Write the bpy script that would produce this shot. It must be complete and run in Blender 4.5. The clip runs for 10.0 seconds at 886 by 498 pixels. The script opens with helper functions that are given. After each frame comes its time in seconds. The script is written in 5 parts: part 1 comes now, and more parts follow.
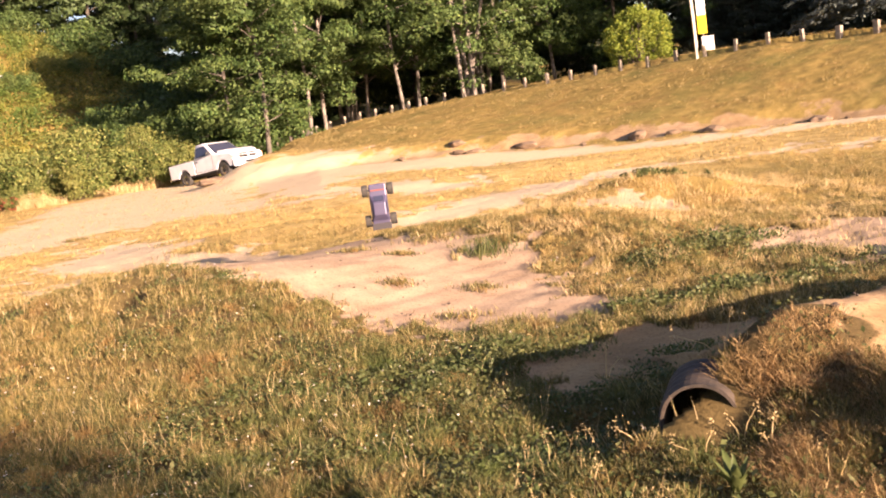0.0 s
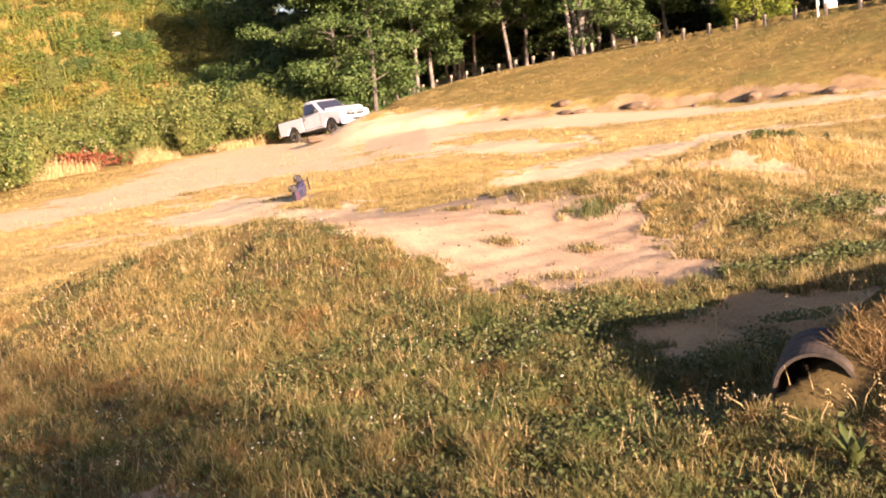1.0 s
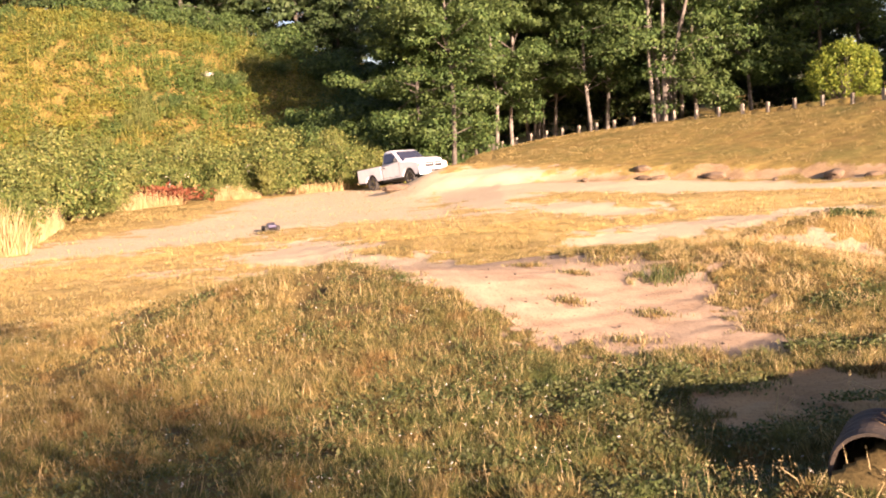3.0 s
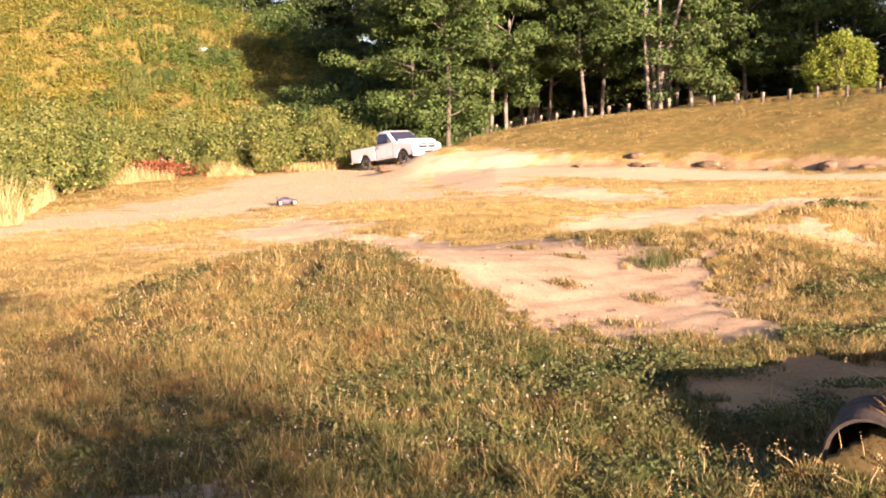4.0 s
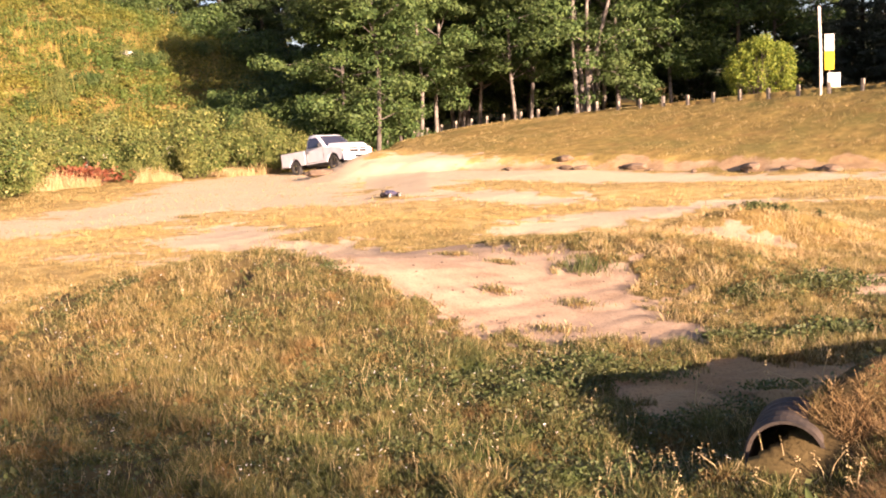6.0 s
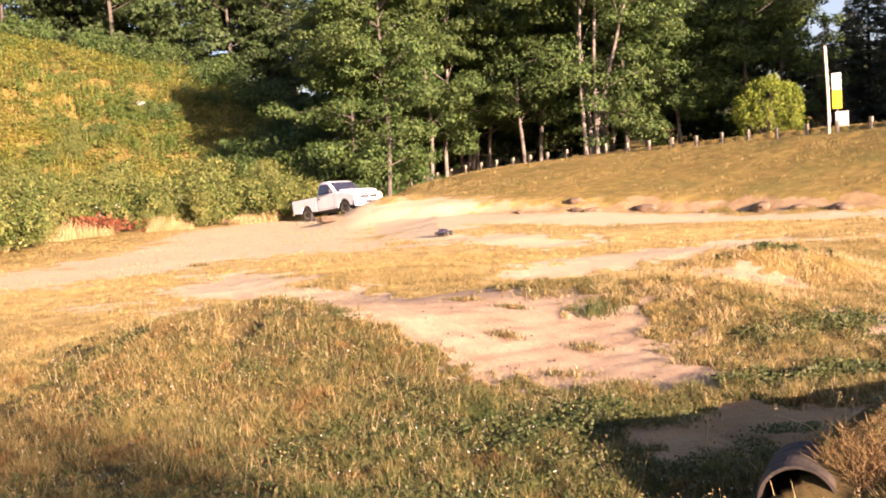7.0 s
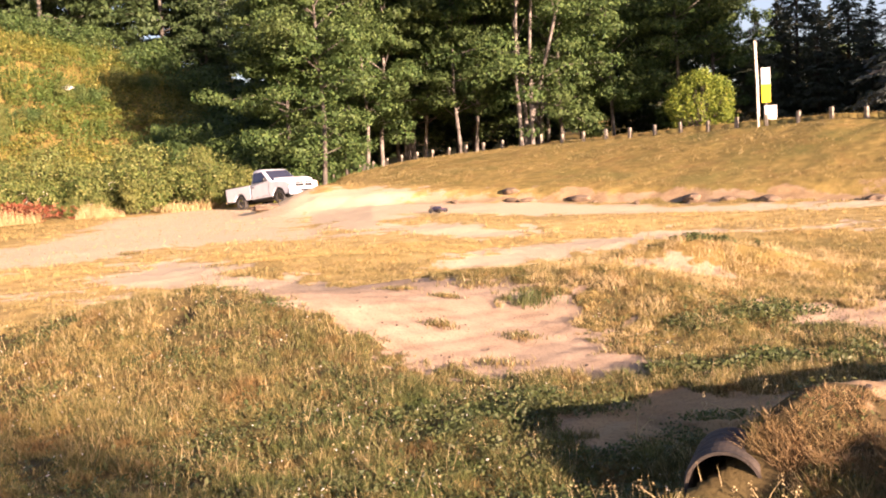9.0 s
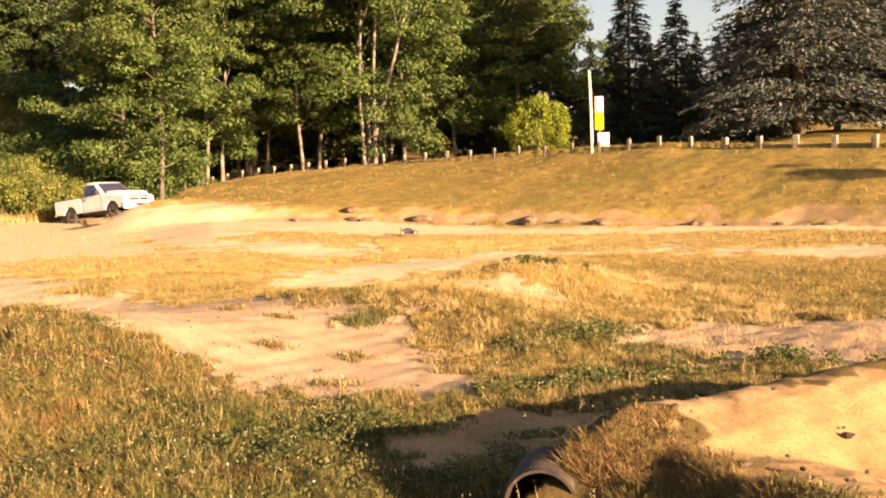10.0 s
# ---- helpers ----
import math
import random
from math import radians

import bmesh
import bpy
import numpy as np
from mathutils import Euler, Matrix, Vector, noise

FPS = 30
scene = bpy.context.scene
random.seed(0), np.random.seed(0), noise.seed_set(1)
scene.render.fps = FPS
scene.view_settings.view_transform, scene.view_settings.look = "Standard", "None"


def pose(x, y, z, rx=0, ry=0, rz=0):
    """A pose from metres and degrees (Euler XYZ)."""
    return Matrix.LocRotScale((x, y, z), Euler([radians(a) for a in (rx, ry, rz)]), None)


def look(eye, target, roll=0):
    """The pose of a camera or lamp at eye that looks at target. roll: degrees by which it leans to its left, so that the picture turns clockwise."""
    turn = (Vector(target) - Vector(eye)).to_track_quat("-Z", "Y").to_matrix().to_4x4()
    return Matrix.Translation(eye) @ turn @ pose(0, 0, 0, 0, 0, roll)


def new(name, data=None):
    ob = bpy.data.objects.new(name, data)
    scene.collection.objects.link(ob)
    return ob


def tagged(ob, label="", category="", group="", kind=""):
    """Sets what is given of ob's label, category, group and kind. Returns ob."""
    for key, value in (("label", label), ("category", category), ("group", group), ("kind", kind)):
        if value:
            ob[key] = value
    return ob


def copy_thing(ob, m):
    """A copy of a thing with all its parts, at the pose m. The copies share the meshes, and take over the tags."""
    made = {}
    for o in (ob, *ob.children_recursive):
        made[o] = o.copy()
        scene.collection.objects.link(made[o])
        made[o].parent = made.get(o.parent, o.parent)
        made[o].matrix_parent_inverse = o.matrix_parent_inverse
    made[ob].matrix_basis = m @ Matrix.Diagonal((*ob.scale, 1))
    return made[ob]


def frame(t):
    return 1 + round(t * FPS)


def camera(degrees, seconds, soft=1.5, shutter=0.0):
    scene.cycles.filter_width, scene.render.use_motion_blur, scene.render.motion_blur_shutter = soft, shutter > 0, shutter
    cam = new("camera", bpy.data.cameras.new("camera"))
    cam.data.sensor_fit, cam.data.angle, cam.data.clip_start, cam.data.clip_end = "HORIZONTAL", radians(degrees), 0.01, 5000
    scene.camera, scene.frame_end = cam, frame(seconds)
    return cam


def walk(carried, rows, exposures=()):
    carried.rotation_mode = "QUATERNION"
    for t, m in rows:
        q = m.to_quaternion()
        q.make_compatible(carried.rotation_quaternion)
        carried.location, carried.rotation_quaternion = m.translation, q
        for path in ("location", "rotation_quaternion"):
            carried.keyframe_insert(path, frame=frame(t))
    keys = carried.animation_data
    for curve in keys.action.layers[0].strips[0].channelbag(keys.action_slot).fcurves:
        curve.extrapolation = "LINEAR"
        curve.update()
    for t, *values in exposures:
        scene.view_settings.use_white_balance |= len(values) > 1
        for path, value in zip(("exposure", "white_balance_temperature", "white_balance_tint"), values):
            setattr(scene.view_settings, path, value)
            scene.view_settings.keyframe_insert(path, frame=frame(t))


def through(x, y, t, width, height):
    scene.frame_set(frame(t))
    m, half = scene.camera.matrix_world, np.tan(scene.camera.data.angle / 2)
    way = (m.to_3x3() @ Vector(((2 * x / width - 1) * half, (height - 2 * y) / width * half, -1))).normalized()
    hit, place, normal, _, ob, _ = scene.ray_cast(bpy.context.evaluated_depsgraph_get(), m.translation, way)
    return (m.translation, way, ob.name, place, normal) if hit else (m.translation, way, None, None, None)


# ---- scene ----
LENS = 46.93
cam = camera(LENS, 10.0, soft=1.9)
EYE = 1.7
# seconds, x, y, z (from the eye's height), yaw, pitch, roll
PATH = [
    (0.0, -0.055, 0.237, -0.056, -4.77, -7.09, 7.71),
    (0.5, -0.064, 0.271, -0.064, -1.01, -8.09, 8.09),
    (1.0, -0.073, 0.296, -0.074, 1.18, -8.55, 7.24),
    (1.5, -0.083, 0.319, -0.078, 1.84, -8.70, 5.88),
    (2.0, -0.073, 0.306, -0.082, 1.59, -8.78, 5.93),
    (2.5, -0.110, 0.362, -0.098, 2.67, -6.65, 2.13),
    (2.7, -0.054, 0.216, -0.064, 5.38, -5.06, 4.03),
    (3.8, -0.116, 0.096, -0.095, 5.13, -5.47, 2.52),
    (4.0, -0.125, 0.110, -0.088, 5.17, -6.09, 2.13),
    (4.5, -0.101, 0.078, -0.081, 5.67, -6.31, 0.14),
    (5.0, -0.095, 0.078, -0.077, 3.05, -5.75, 0.51),
    (5.2, -0.100, 0.086, -0.083, 2.39, -6.40, 1.16),
    (6.3, -0.103, 0.084, -0.025, 1.28, -5.60, 2.58),
    (6.5, -0.095, 0.085, -0.021, 1.23, -4.78, 2.51),
    (7.0, -0.072, 0.063, -0.017, 1.93, -3.61, 3.40),
    (7.5, -0.058, 0.059, -0.014, 0.91, -3.63, 3.83),
    (8.0, -0.079, 0.075, -0.016, 0.34, -3.64, 3.82),
    (8.5, -0.062, 0.078, -0.023, 0.02, -3.76, 3.78),
    (9.0, -0.061, 0.074, -0.023, -1.65, -4.39, 2.89),
    (9.5, -0.034, 0.044, -0.002, -5.18, -3.97, 1.86),
    (10.0, 0.005, -0.003, 0.006, -10.40, -3.70, 1.50),
]
walk(cam, [(t, pose(x, y, EYE + z, 90 + pitch, roll, yaw)) for t, x, y, z, yaw, pitch, roll in PATH],
     exposures=[(0.0, 2.22, 6300, 34), (5.0, 2.22, 6250, 36), (9.0, 2.22, 6150, 37), (9.6, 2.22, 6600, 34), (10.0, 2.22, 8000, 30)])

# ---------------------------------------------------------------- light: low evening sun from behind and the right
SUN_TURN, SUN_UP = 38.0, 11.8  # degrees from straight behind the camera towards its right; above the horizon
to_sun = Vector((math.sin(radians(SUN_TURN)) * math.cos(radians(SUN_UP)), -math.cos(radians(SUN_TURN)) * math.cos(radians(SUN_UP)), math.sin(radians(SUN_UP))))
world = bpy.data.worlds.new("evening_sky")
scene.world = world
world.use_nodes = True
sky = world.node_tree.nodes.new("ShaderNodeTexSky")
sky.sky_type, sky.sun_disc = "NISHITA", False
sky.sun_elevation, sky.sun_rotation = radians(SUN_UP), math.atan2(to_sun.x, to_sun.y)
sky.dust_density = 1.5
world.node_tree.nodes["Background"].inputs["Strength"].default_value = 0.05
world.node_tree.links.new(sky.outputs[0], world.node_tree.nodes["Background"].inputs["Color"])
sun = new("sun", bpy.data.lights.new("sun", "SUN"))
sun.data.energy, sun.data.angle, sun.data.color = 5.0, radians(0.6), (1.0, 0.78, 0.50)
sun.matrix_world = look(Vector((0, 0, 60)) + to_sun * 30, (0, 0, 60))


# ---------------------------------------------------------------- materials
def nodes_of(name, rough=0.8, metal=0.0):
    m = bpy.data.materials.new(name)
    m.use_nodes = True
    b = m.node_tree.nodes["Principled BSDF"]
    b.inputs["Roughness"].default_value, b.inputs["Metallic"].default_value = rough, metal
    return m, m.node_tree.nodes, m.node_tree.links, b


def ramp(nodes, stops):
    r = nodes.new("ShaderNodeValToRGB")
    while len(r.color_ramp.elements) < len(stops):
        r.color_ramp.elements.new(0.5)
    for e, (p, c) in zip(r.color_ramp.elements, stops):
        e.position, e.color = p, (*c, 1)
    return r


def noise_node(nodes, links, scale, detail=4.0, rough=0.6):
    c = nodes.new("ShaderNodeTexCoord")
    n = nodes.new("ShaderNodeTexNoise")
    n.inputs["Scale"].default_value, n.inputs["Detail"].default_value, n.inputs["Roughness"].default_value = scale, detail, rough
    links.new(c.outputs["Object"], n.inputs["Vector"])
    return n


def mix_rgb(nodes, links, fac, a, b, mode="MIX"):
    m = nodes.new("ShaderNodeMix")
    m.data_type, m.blend_type = "RGBA", mode
    for sock, v in ((m.inputs[0], fac), (m.inputs[6], a), (m.inputs[7], b)):
        if isinstance(v, (int, float)):
            sock.default_value = v
        elif isinstance(v, tuple):
            sock.default_value = (*v, 1)
        else:
            links.new(v, sock)
    return m.outputs[2]


def bump(nodes, links, b, value, strength, distance):
    n = nodes.new("ShaderNodeBump")
    n.inputs["Strength"].default_value, n.inputs["Distance"].default_value = strength, distance
    links.new(value, n.inputs["Height"])
    links.new(n.outputs[0], b.inputs["Normal"])


def surface(name, dark, light, scale, rough=0.8, metal=0.0, fine=None, relief=0.3, depth=0.01):
    """A two-scale mottled surface."""
    m, n, l, b = nodes_of(name, rough, metal)
    big, small = noise_node(n, l, scale, 5), noise_node(n, l, fine or scale * 9, 3)
    r = ramp(n, [(0.3, dark), (0.72, light)])
    l.new(big.outputs[0], r.inputs[0])
    g = ramp(n, [(0.25, (0.78, 0.78, 0.78)), (0.75, (1.12, 1.12, 1.12))])
    l.new(small.outputs[0], g.inputs[0])
    l.new(mix_rgb(n, l, 1.0, r.outputs[0], g.outputs[0], "MULTIPLY"), b.inputs["Base Color"])
    if relief:
        bump(n, l, b, small.outputs[0], relief, depth)
    return m


def leafy(name, stops, patch, patch_scale=0.15, patch_mix=0.5, rough=0.6, through=0.25, second=None, second_scale=1.0, second_mix=0.6):
    """Leaves or blades: each with its own tint, drifting to the patch colour by place."""
    m, n, l, b = nodes_of(name, rough)
    geo = n.new("ShaderNodeNewGeometry")
    r = ramp(n, stops)
    l.new(geo.outputs["Random Per Island"], r.inputs[0])
    big = noise_node(n, l, patch_scale, 4)
    f = ramp(n, [(0.42, (0, 0, 0)), (0.62, (patch_mix, patch_mix, patch_mix))])
    l.new(big.outputs[0], f.inputs[0])
    col = mix_rgb(n, l, f.outputs[0], r.outputs[0], patch)
    if second:
        other = noise_node(n, l, second_scale, 4)
        k = ramp(n, [(0.50, (0, 0, 0)), (0.64, (second_mix, second_mix, second_mix))])
        l.new(other.outputs[0], k.inputs[0])
        col = mix_rgb(n, l, k.outputs[0], col, second)
    l.new(col, b.inputs["Base Color"])
    b.inputs["Specular IOR Level"].default_value = 0.25
    t = n.new("ShaderNodeBsdfTranslucent")
    l.new(col, t.inputs[0])
    mixer = n.new("ShaderNodeMixShader")
    mixer.inputs[0].default_value = through
    l.new(b.outputs[0], mixer.inputs[1])
    l.new(t.outputs[0], mixer.inputs[2])
    l.new(mixer.outputs[0], n["Material Output"].inputs["Surface"])
    return m


def ground_material():
    m, n, l, b = nodes_of("dry_ground", 0.95)
    b.inputs["Specular IOR Level"].default_value = 0.1
    at = n.new("ShaderNodeAttribute")
    at.attribute_name = "bare"
    big, mid, fine = noise_node(n, l, 0.35, 5), noise_node(n, l, 2.2, 6), noise_node(n, l, 40.0, 5, 0.7)
    soil = ramp(n, [(0.30, (0.15, 0.112, 0.034)), (0.5, (0.25, 0.182, 0.052)), (0.70, (0.36, 0.255, 0.078))])
    l.new(mid.outputs[0], soil.inputs[0])
    green = ramp(n, [(0.48, (0, 0, 0)), (0.66, (0.7, 0.7, 0.7))])
    l.new(big.outputs[0], green.inputs[0])
    turf = mix_rgb(n, l, green.outputs[0], soil.outputs[0], (0.14, 0.132, 0.036))
    scorch = noise_node(n, l, 0.9, 6, 0.7)
    burnt = ramp(n, [(0.52, (0, 0, 0)), (0.68, (0.6, 0.6, 0.6))])
    l.new(scorch.outputs[0], burnt.inputs[0])
    turf = mix_rgb(n, l, burnt.outputs[0], turf, (0.25, 0.145, 0.05))
    pale = n.new("ShaderNodeAttribute")
    pale.attribute_name = "dusty"
    straw = ramp(n, [(0.30, (0.31, 0.21, 0.07)), (0.5, (0.49, 0.35, 0.13)), (0.70, (0.64, 0.48, 0.21))])
    l.new(mid.outputs[0], straw.inputs[0])
    turf = mix_rgb(n, l, pale.outputs["Fac"], turf, straw.outputs[0])
    # shade between the near blades is put into the soil as dark brown
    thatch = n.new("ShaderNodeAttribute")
    thatch.attribute_name = "near_weight"
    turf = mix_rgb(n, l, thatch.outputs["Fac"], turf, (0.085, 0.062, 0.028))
    dirt = ramp(n, [(0.28, (0.28, 0.195, 0.124)), (0.5, (0.385, 0.278, 0.183)), (0.72, (0.48, 0.355, 0.235))])
    l.new(mid.outputs[0], dirt.inputs[0])
    chalky = n.new("ShaderNodeMath")
    chalky.operation = "MULTIPLY"
    chalky.inputs[1].default_value = 0.75
    l.new(pale.outputs["Fac"], chalky.inputs[0])
    powder = mix_rgb(n, l, chalky.outputs[0], dirt.outputs[0], (0.68, 0.545, 0.35))
    # brown clay soil; it also carries shade painted on the pipe ground
    clay_and_shade = n.new("ShaderNodeAttribute")
    clay_and_shade.attribute_name = "clay_and_shade"
    packed = ramp(n, [(0.30, (0.24, 0.155, 0.078)), (0.5, (0.31, 0.208, 0.104)), (0.72, (0.38, 0.262, 0.135))])
    l.new(mid.outputs[0], packed.inputs[0])
    powder = mix_rgb(n, l, clay_and_shade.outputs["Fac"], powder, packed.outputs[0])
    grit = ramp(n, [(0.30, (0.55, 0.53, 0.52)), (0.48, (0.95, 0.95, 0.95)), (0.8, (1.15, 1.13, 1.1))])
    l.new(fine.outputs[0], grit.inputs[0])
    # the edge between turf and bare earth is ragged
    add = n.new("ShaderNodeMath")
    add.operation = "MULTIPLY_ADD"
    add.inputs[1].default_value, add.inputs[2].default_value = 1.1, -0.55
    ragged = noise_node(n, l, 7.0, 6, 0.7)
    l.new(ragged.outputs[0], add.inputs[0])
    s = n.new("ShaderNodeMath")
    s.operation = "ADD"
    l.new(at.outputs["Fac"], s.inputs[0])
    l.new(add.outputs[0], s.inputs[1])
    edge = ramp(n, [(0.40, (0, 0, 0)), (0.60, (1, 1, 1))])
    l.new(s.outputs[0], edge.inputs[0])
    both = mix_rgb(n, l, edge.outputs[0], turf, powder)
    l.new(mix_rgb(n, l, 1.0, both, grit.outputs[0], "MULTIPLY"), b.inputs["Base Color"])
    bump(n, l, b, fine.outputs[0], 0.5, 0.016)
    return m


def paint(name, colour, rough=0.3, metal=0.0, coat=0.0):
    m, n, l, b = nodes_of(name, rough, metal)
    d = noise_node(n, l, 3.0, 5)
    r = ramp(n, [(0.3, tuple(c * 0.86 for c in colour)), (0.7, colour)])
    l.new(d.outputs[0], r.inputs[0])
    l.new(r.outputs[0], b.inputs["Base Color"])
    b.inputs["Coat Weight"].default_value = coat
    return m


GROUND = ground_material()
def grass_material():
    """Blades: tint by blade and by tussock, straw where the turf is dry, green where it is moist."""
    m, n, l, b = nodes_of("dry_grass", 0.7)
    geo = n.new("ShaderNodeNewGeometry")
    r = ramp(n, [(0.0, (0.05, 0.058, 0.02)), (0.35, (0.13, 0.12, 0.04)), (0.65, (0.25, 0.195, 0.07)), (0.88, (0.40, 0.31, 0.13)), (1.0, (0.60, 0.49, 0.28))])
    l.new(geo.outputs["Random Per Island"], r.inputs[0])
    col = r.outputs[0]
    for attr, tint, scale, lo, hi in (("dry", (0.52, 0.37, 0.135), 5.0, 0.42, 0.62), ("green", (0.085, 0.115, 0.03), 4.0, 0.42, 0.58)):
        a = n.new("ShaderNodeAttribute")
        a.attribute_name = attr
        t = noise_node(n, l, scale, 4, 0.65)
        k = ramp(n, [(lo, (0.15, 0.15, 0.15)), (hi, (1, 1, 1))])
        l.new(t.outputs[0], k.inputs[0])
        f = n.new("ShaderNodeMath")
        f.operation = "MULTIPLY"
        l.new(a.outputs["Fac"], f.inputs[0])
        l.new(k.outputs[0], f.inputs[1])
        col = mix_rgb(n, l, f.outputs[0], col, tint)
    rust = noise_node(n, l, 2.6, 5, 0.65)
    k = ramp(n, [(0.52, (0, 0, 0)), (0.66, (0.65, 0.65, 0.65))])
    l.new(rust.outputs[0], k.inputs[0])
    col = mix_rgb(n, l, k.outputs[0], col, (0.25, 0.135, 0.05))
    tuft = noise_node(n, l, 11.0, 4, 0.7)
    v = ramp(n, [(0.32, (0.5, 0.5, 0.5)), (0.5, (0.95, 0.95, 0.95)), (0.7, (1.4, 1.35, 1.25))])
    l.new(tuft.outputs[0], v.inputs[0])
    col = mix_rgb(n, l, 1.0, col, v.outputs[0], "MULTIPLY")
    l.new(col, b.inputs["Base Color"])
    b.inputs["Specular IOR Level"].default_value = 0.2
    t = n.new("ShaderNodeBsdfTranslucent")
    l.new(col, t.inputs[0])
    mixer = n.new("ShaderNodeMixShader")
    mixer.inputs[0].default_value = 0.28
    l.new(b.outputs[0], mixer.inputs[1])
    l.new(t.outputs[0], mixer.inputs[2])
    l.new(mixer.outputs[0], n["Material Output"].inputs["Surface"])
    return m


GRASS = grass_material()
THATCH = leafy("russet_thatch", [(0.0, (0.15, 0.088, 0.038)), (0.5, (0.32, 0.20, 0.085)), (1.0, (0.52, 0.37, 0.18))], (0.22, 0.17, 0.06), 4.0, 0.5)
CLOD_EARTH = surface("brown_clod_earth", (0.10, 0.068, 0.042), (0.21, 0.145, 0.09), 3.0, 0.95)
STRAW = leafy("straw_stalks", [(0.0, (0.36, 0.26, 0.11)), (1.0, (0.60, 0.47, 0.25))], (0.42, 0.30, 0.13), 0.6, 0.5)
CLOVER = leafy("clover_leaves", [(0.0, (0.040, 0.062, 0.018)), (0.7, (0.090, 0.115, 0.035)), (1.0, (0.20, 0.20, 0.08))], (0.13, 0.12, 0.04), 0.8, 0.5, 0.5)
STALKS = leafy("hillside_stalk", [(0.0, (0.10, 0.11, 0.025)), (0.5, (0.22, 0.19, 0.035)), (1.0, (0.34, 0.26, 0.08))], (0.26, 0.24, 0.03), 0.2, 0.6)
WEEDS = leafy("hillside_weeds", [(0.0, (0.04, 0.058, 0.012)), (0.5, (0.115, 0.125, 0.02)), (0.85, (0.19, 0.17, 0.03)), (1.0, (0.29, 0.23, 0.06))], (0.055, 0.10, 0.018), 0.13, 0.85, 0.6, 0.12, (0.21, 0.175, 0.022), 0.17, 0.65)
BRAMBLE = leafy("bramble_leaves", [(0.0, (0.04, 0.07, 0.016)), (0.5, (0.10, 0.135, 0.03)), (0.85, (0.17, 0.18, 0.045)), (1.0, (0.25, 0.24, 0.08))], (0.18, 0.17, 0.045), 0.25, 0.6, 0.6, 0.15)
LEAF_GREEN = leafy("broad_leaves", [(0.0, (0.022, 0.045, 0.011)), (0.5, (0.050, 0.094, 0.022)), (1.0, (0.10, 0.142, 0.034))], (0.078, 0.10, 0.028), 0.22, 0.5, 0.65, 0.1)
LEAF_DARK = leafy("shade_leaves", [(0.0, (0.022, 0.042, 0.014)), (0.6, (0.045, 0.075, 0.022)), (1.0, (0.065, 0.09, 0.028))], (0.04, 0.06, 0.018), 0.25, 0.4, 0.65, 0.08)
NEEDLES = leafy("fir_needles", [(0.0, (0.05, 0.062, 0.045)), (0.6, (0.085, 0.105, 0.066)), (1.0, (0.12, 0.135, 0.085))], (0.05, 0.062, 0.035), 0.3, 0.4, 0.7, 0.06)
SPRUCE = leafy("blue_spruce_needles", [(0.0, (0.035, 0.048, 0.044)), (0.7, (0.085, 0.108, 0.10)), (1.0, (0.17, 0.20, 0.19))], (0.06, 0.065, 0.045), 0.4, 0.5, 0.7, 0.06)
SHRUB = leafy("golden_shrub_leaves", [(0.0, (0.06, 0.1, 0.012)), (0.5, (0.15, 0.2, 0.02)), (1.0, (0.26, 0.28, 0.034))], (0.12, 0.16, 0.018), 0.8, 0.4, 0.6, 0.12)
FLOWER = leafy("pale_flowers", [(0.0, (0.55, 0.50, 0.45)), (1.0, (0.80, 0.76, 0.70))], (0.7, 0.65, 0.6), 1.0, 0.3)
RUSSET = leafy("dead_russet_brush", [(0.0, (0.136, 0.0382, 0.018)), (0.6, (0.26, 0.085, 0.0405)), (1.0, (0.31, 0.17, 0.09))], (0.186, 0.0595, 0.027), 1.0, 0.4)
BARK = surface("grey_bark", (0.05, 0.042, 0.032), (0.15, 0.13, 0.105), 4.0, 0.9, relief=0.6, depth=0.03)
BIRCH = surface("pale_bark", (0.06, 0.052, 0.042), (0.30, 0.26, 0.215), 3.0, 0.85, relief=0.4, depth=0.02)
FIR_BARK = surface("fir_bark", (0.05, 0.038, 0.028), (0.13, 0.10, 0.075), 5.0, 0.9, relief=0.6, depth=0.03)
OLD_WOOD = surface("weathered_wood", (0.15, 0.125, 0.095), (0.36, 0.31, 0.24), 5.0, 0.85, relief=0.5, depth=0.01)
PALE_WOOD = surface("pale_bare_wood", (0.40, 0.35, 0.28), (0.66, 0.60, 0.50), 5.0, 0.8, relief=0.3)
STONE = surface("pale_stone", (0.42, 0.38, 0.33), (0.70, 0.66, 0.60), 2.0, 0.9, relief=0.6, depth=0.04)
DARK_STONE = surface("earth_dark_stone", (0.035, 0.026, 0.020), (0.11, 0.08, 0.06), 3.0, 0.95, relief=0.7, depth=0.05)
PIPE = surface("dusty_black_pipe", (0.014, 0.012, 0.010), (0.085, 0.062, 0.044), 7.0, 0.75, relief=0.3, depth=0.006)
WHITE_PAINT = paint("white_car_paint", (0.66, 0.66, 0.70), 0.32, 0.0, 0.4)
# the blue of reflected sky is put into the glass colour
GLASS_DARK = paint("dark_car_glass", (0.035, 0.04, 0.07), 0.05)
TYRE = surface("dusty_tyre", (0.018, 0.017, 0.016), (0.07, 0.062, 0.052), 9.0, 0.85, relief=0.4)
CHROME = paint("dull_chrome", (0.62, 0.62, 0.62), 0.22, 1.0)
BLACK = paint("black_plastic", (0.02, 0.02, 0.021), 0.5)
LAMP_CLEAR = paint("clear_lamp", (0.55, 0.56, 0.58), 0.1)
LAMP_RED = paint("red_lamp", (0.35, 0.012, 0.01), 0.2)
LAMP_AMBER = paint("amber_lamp", (0.60, 0.20, 0.02), 0.2)
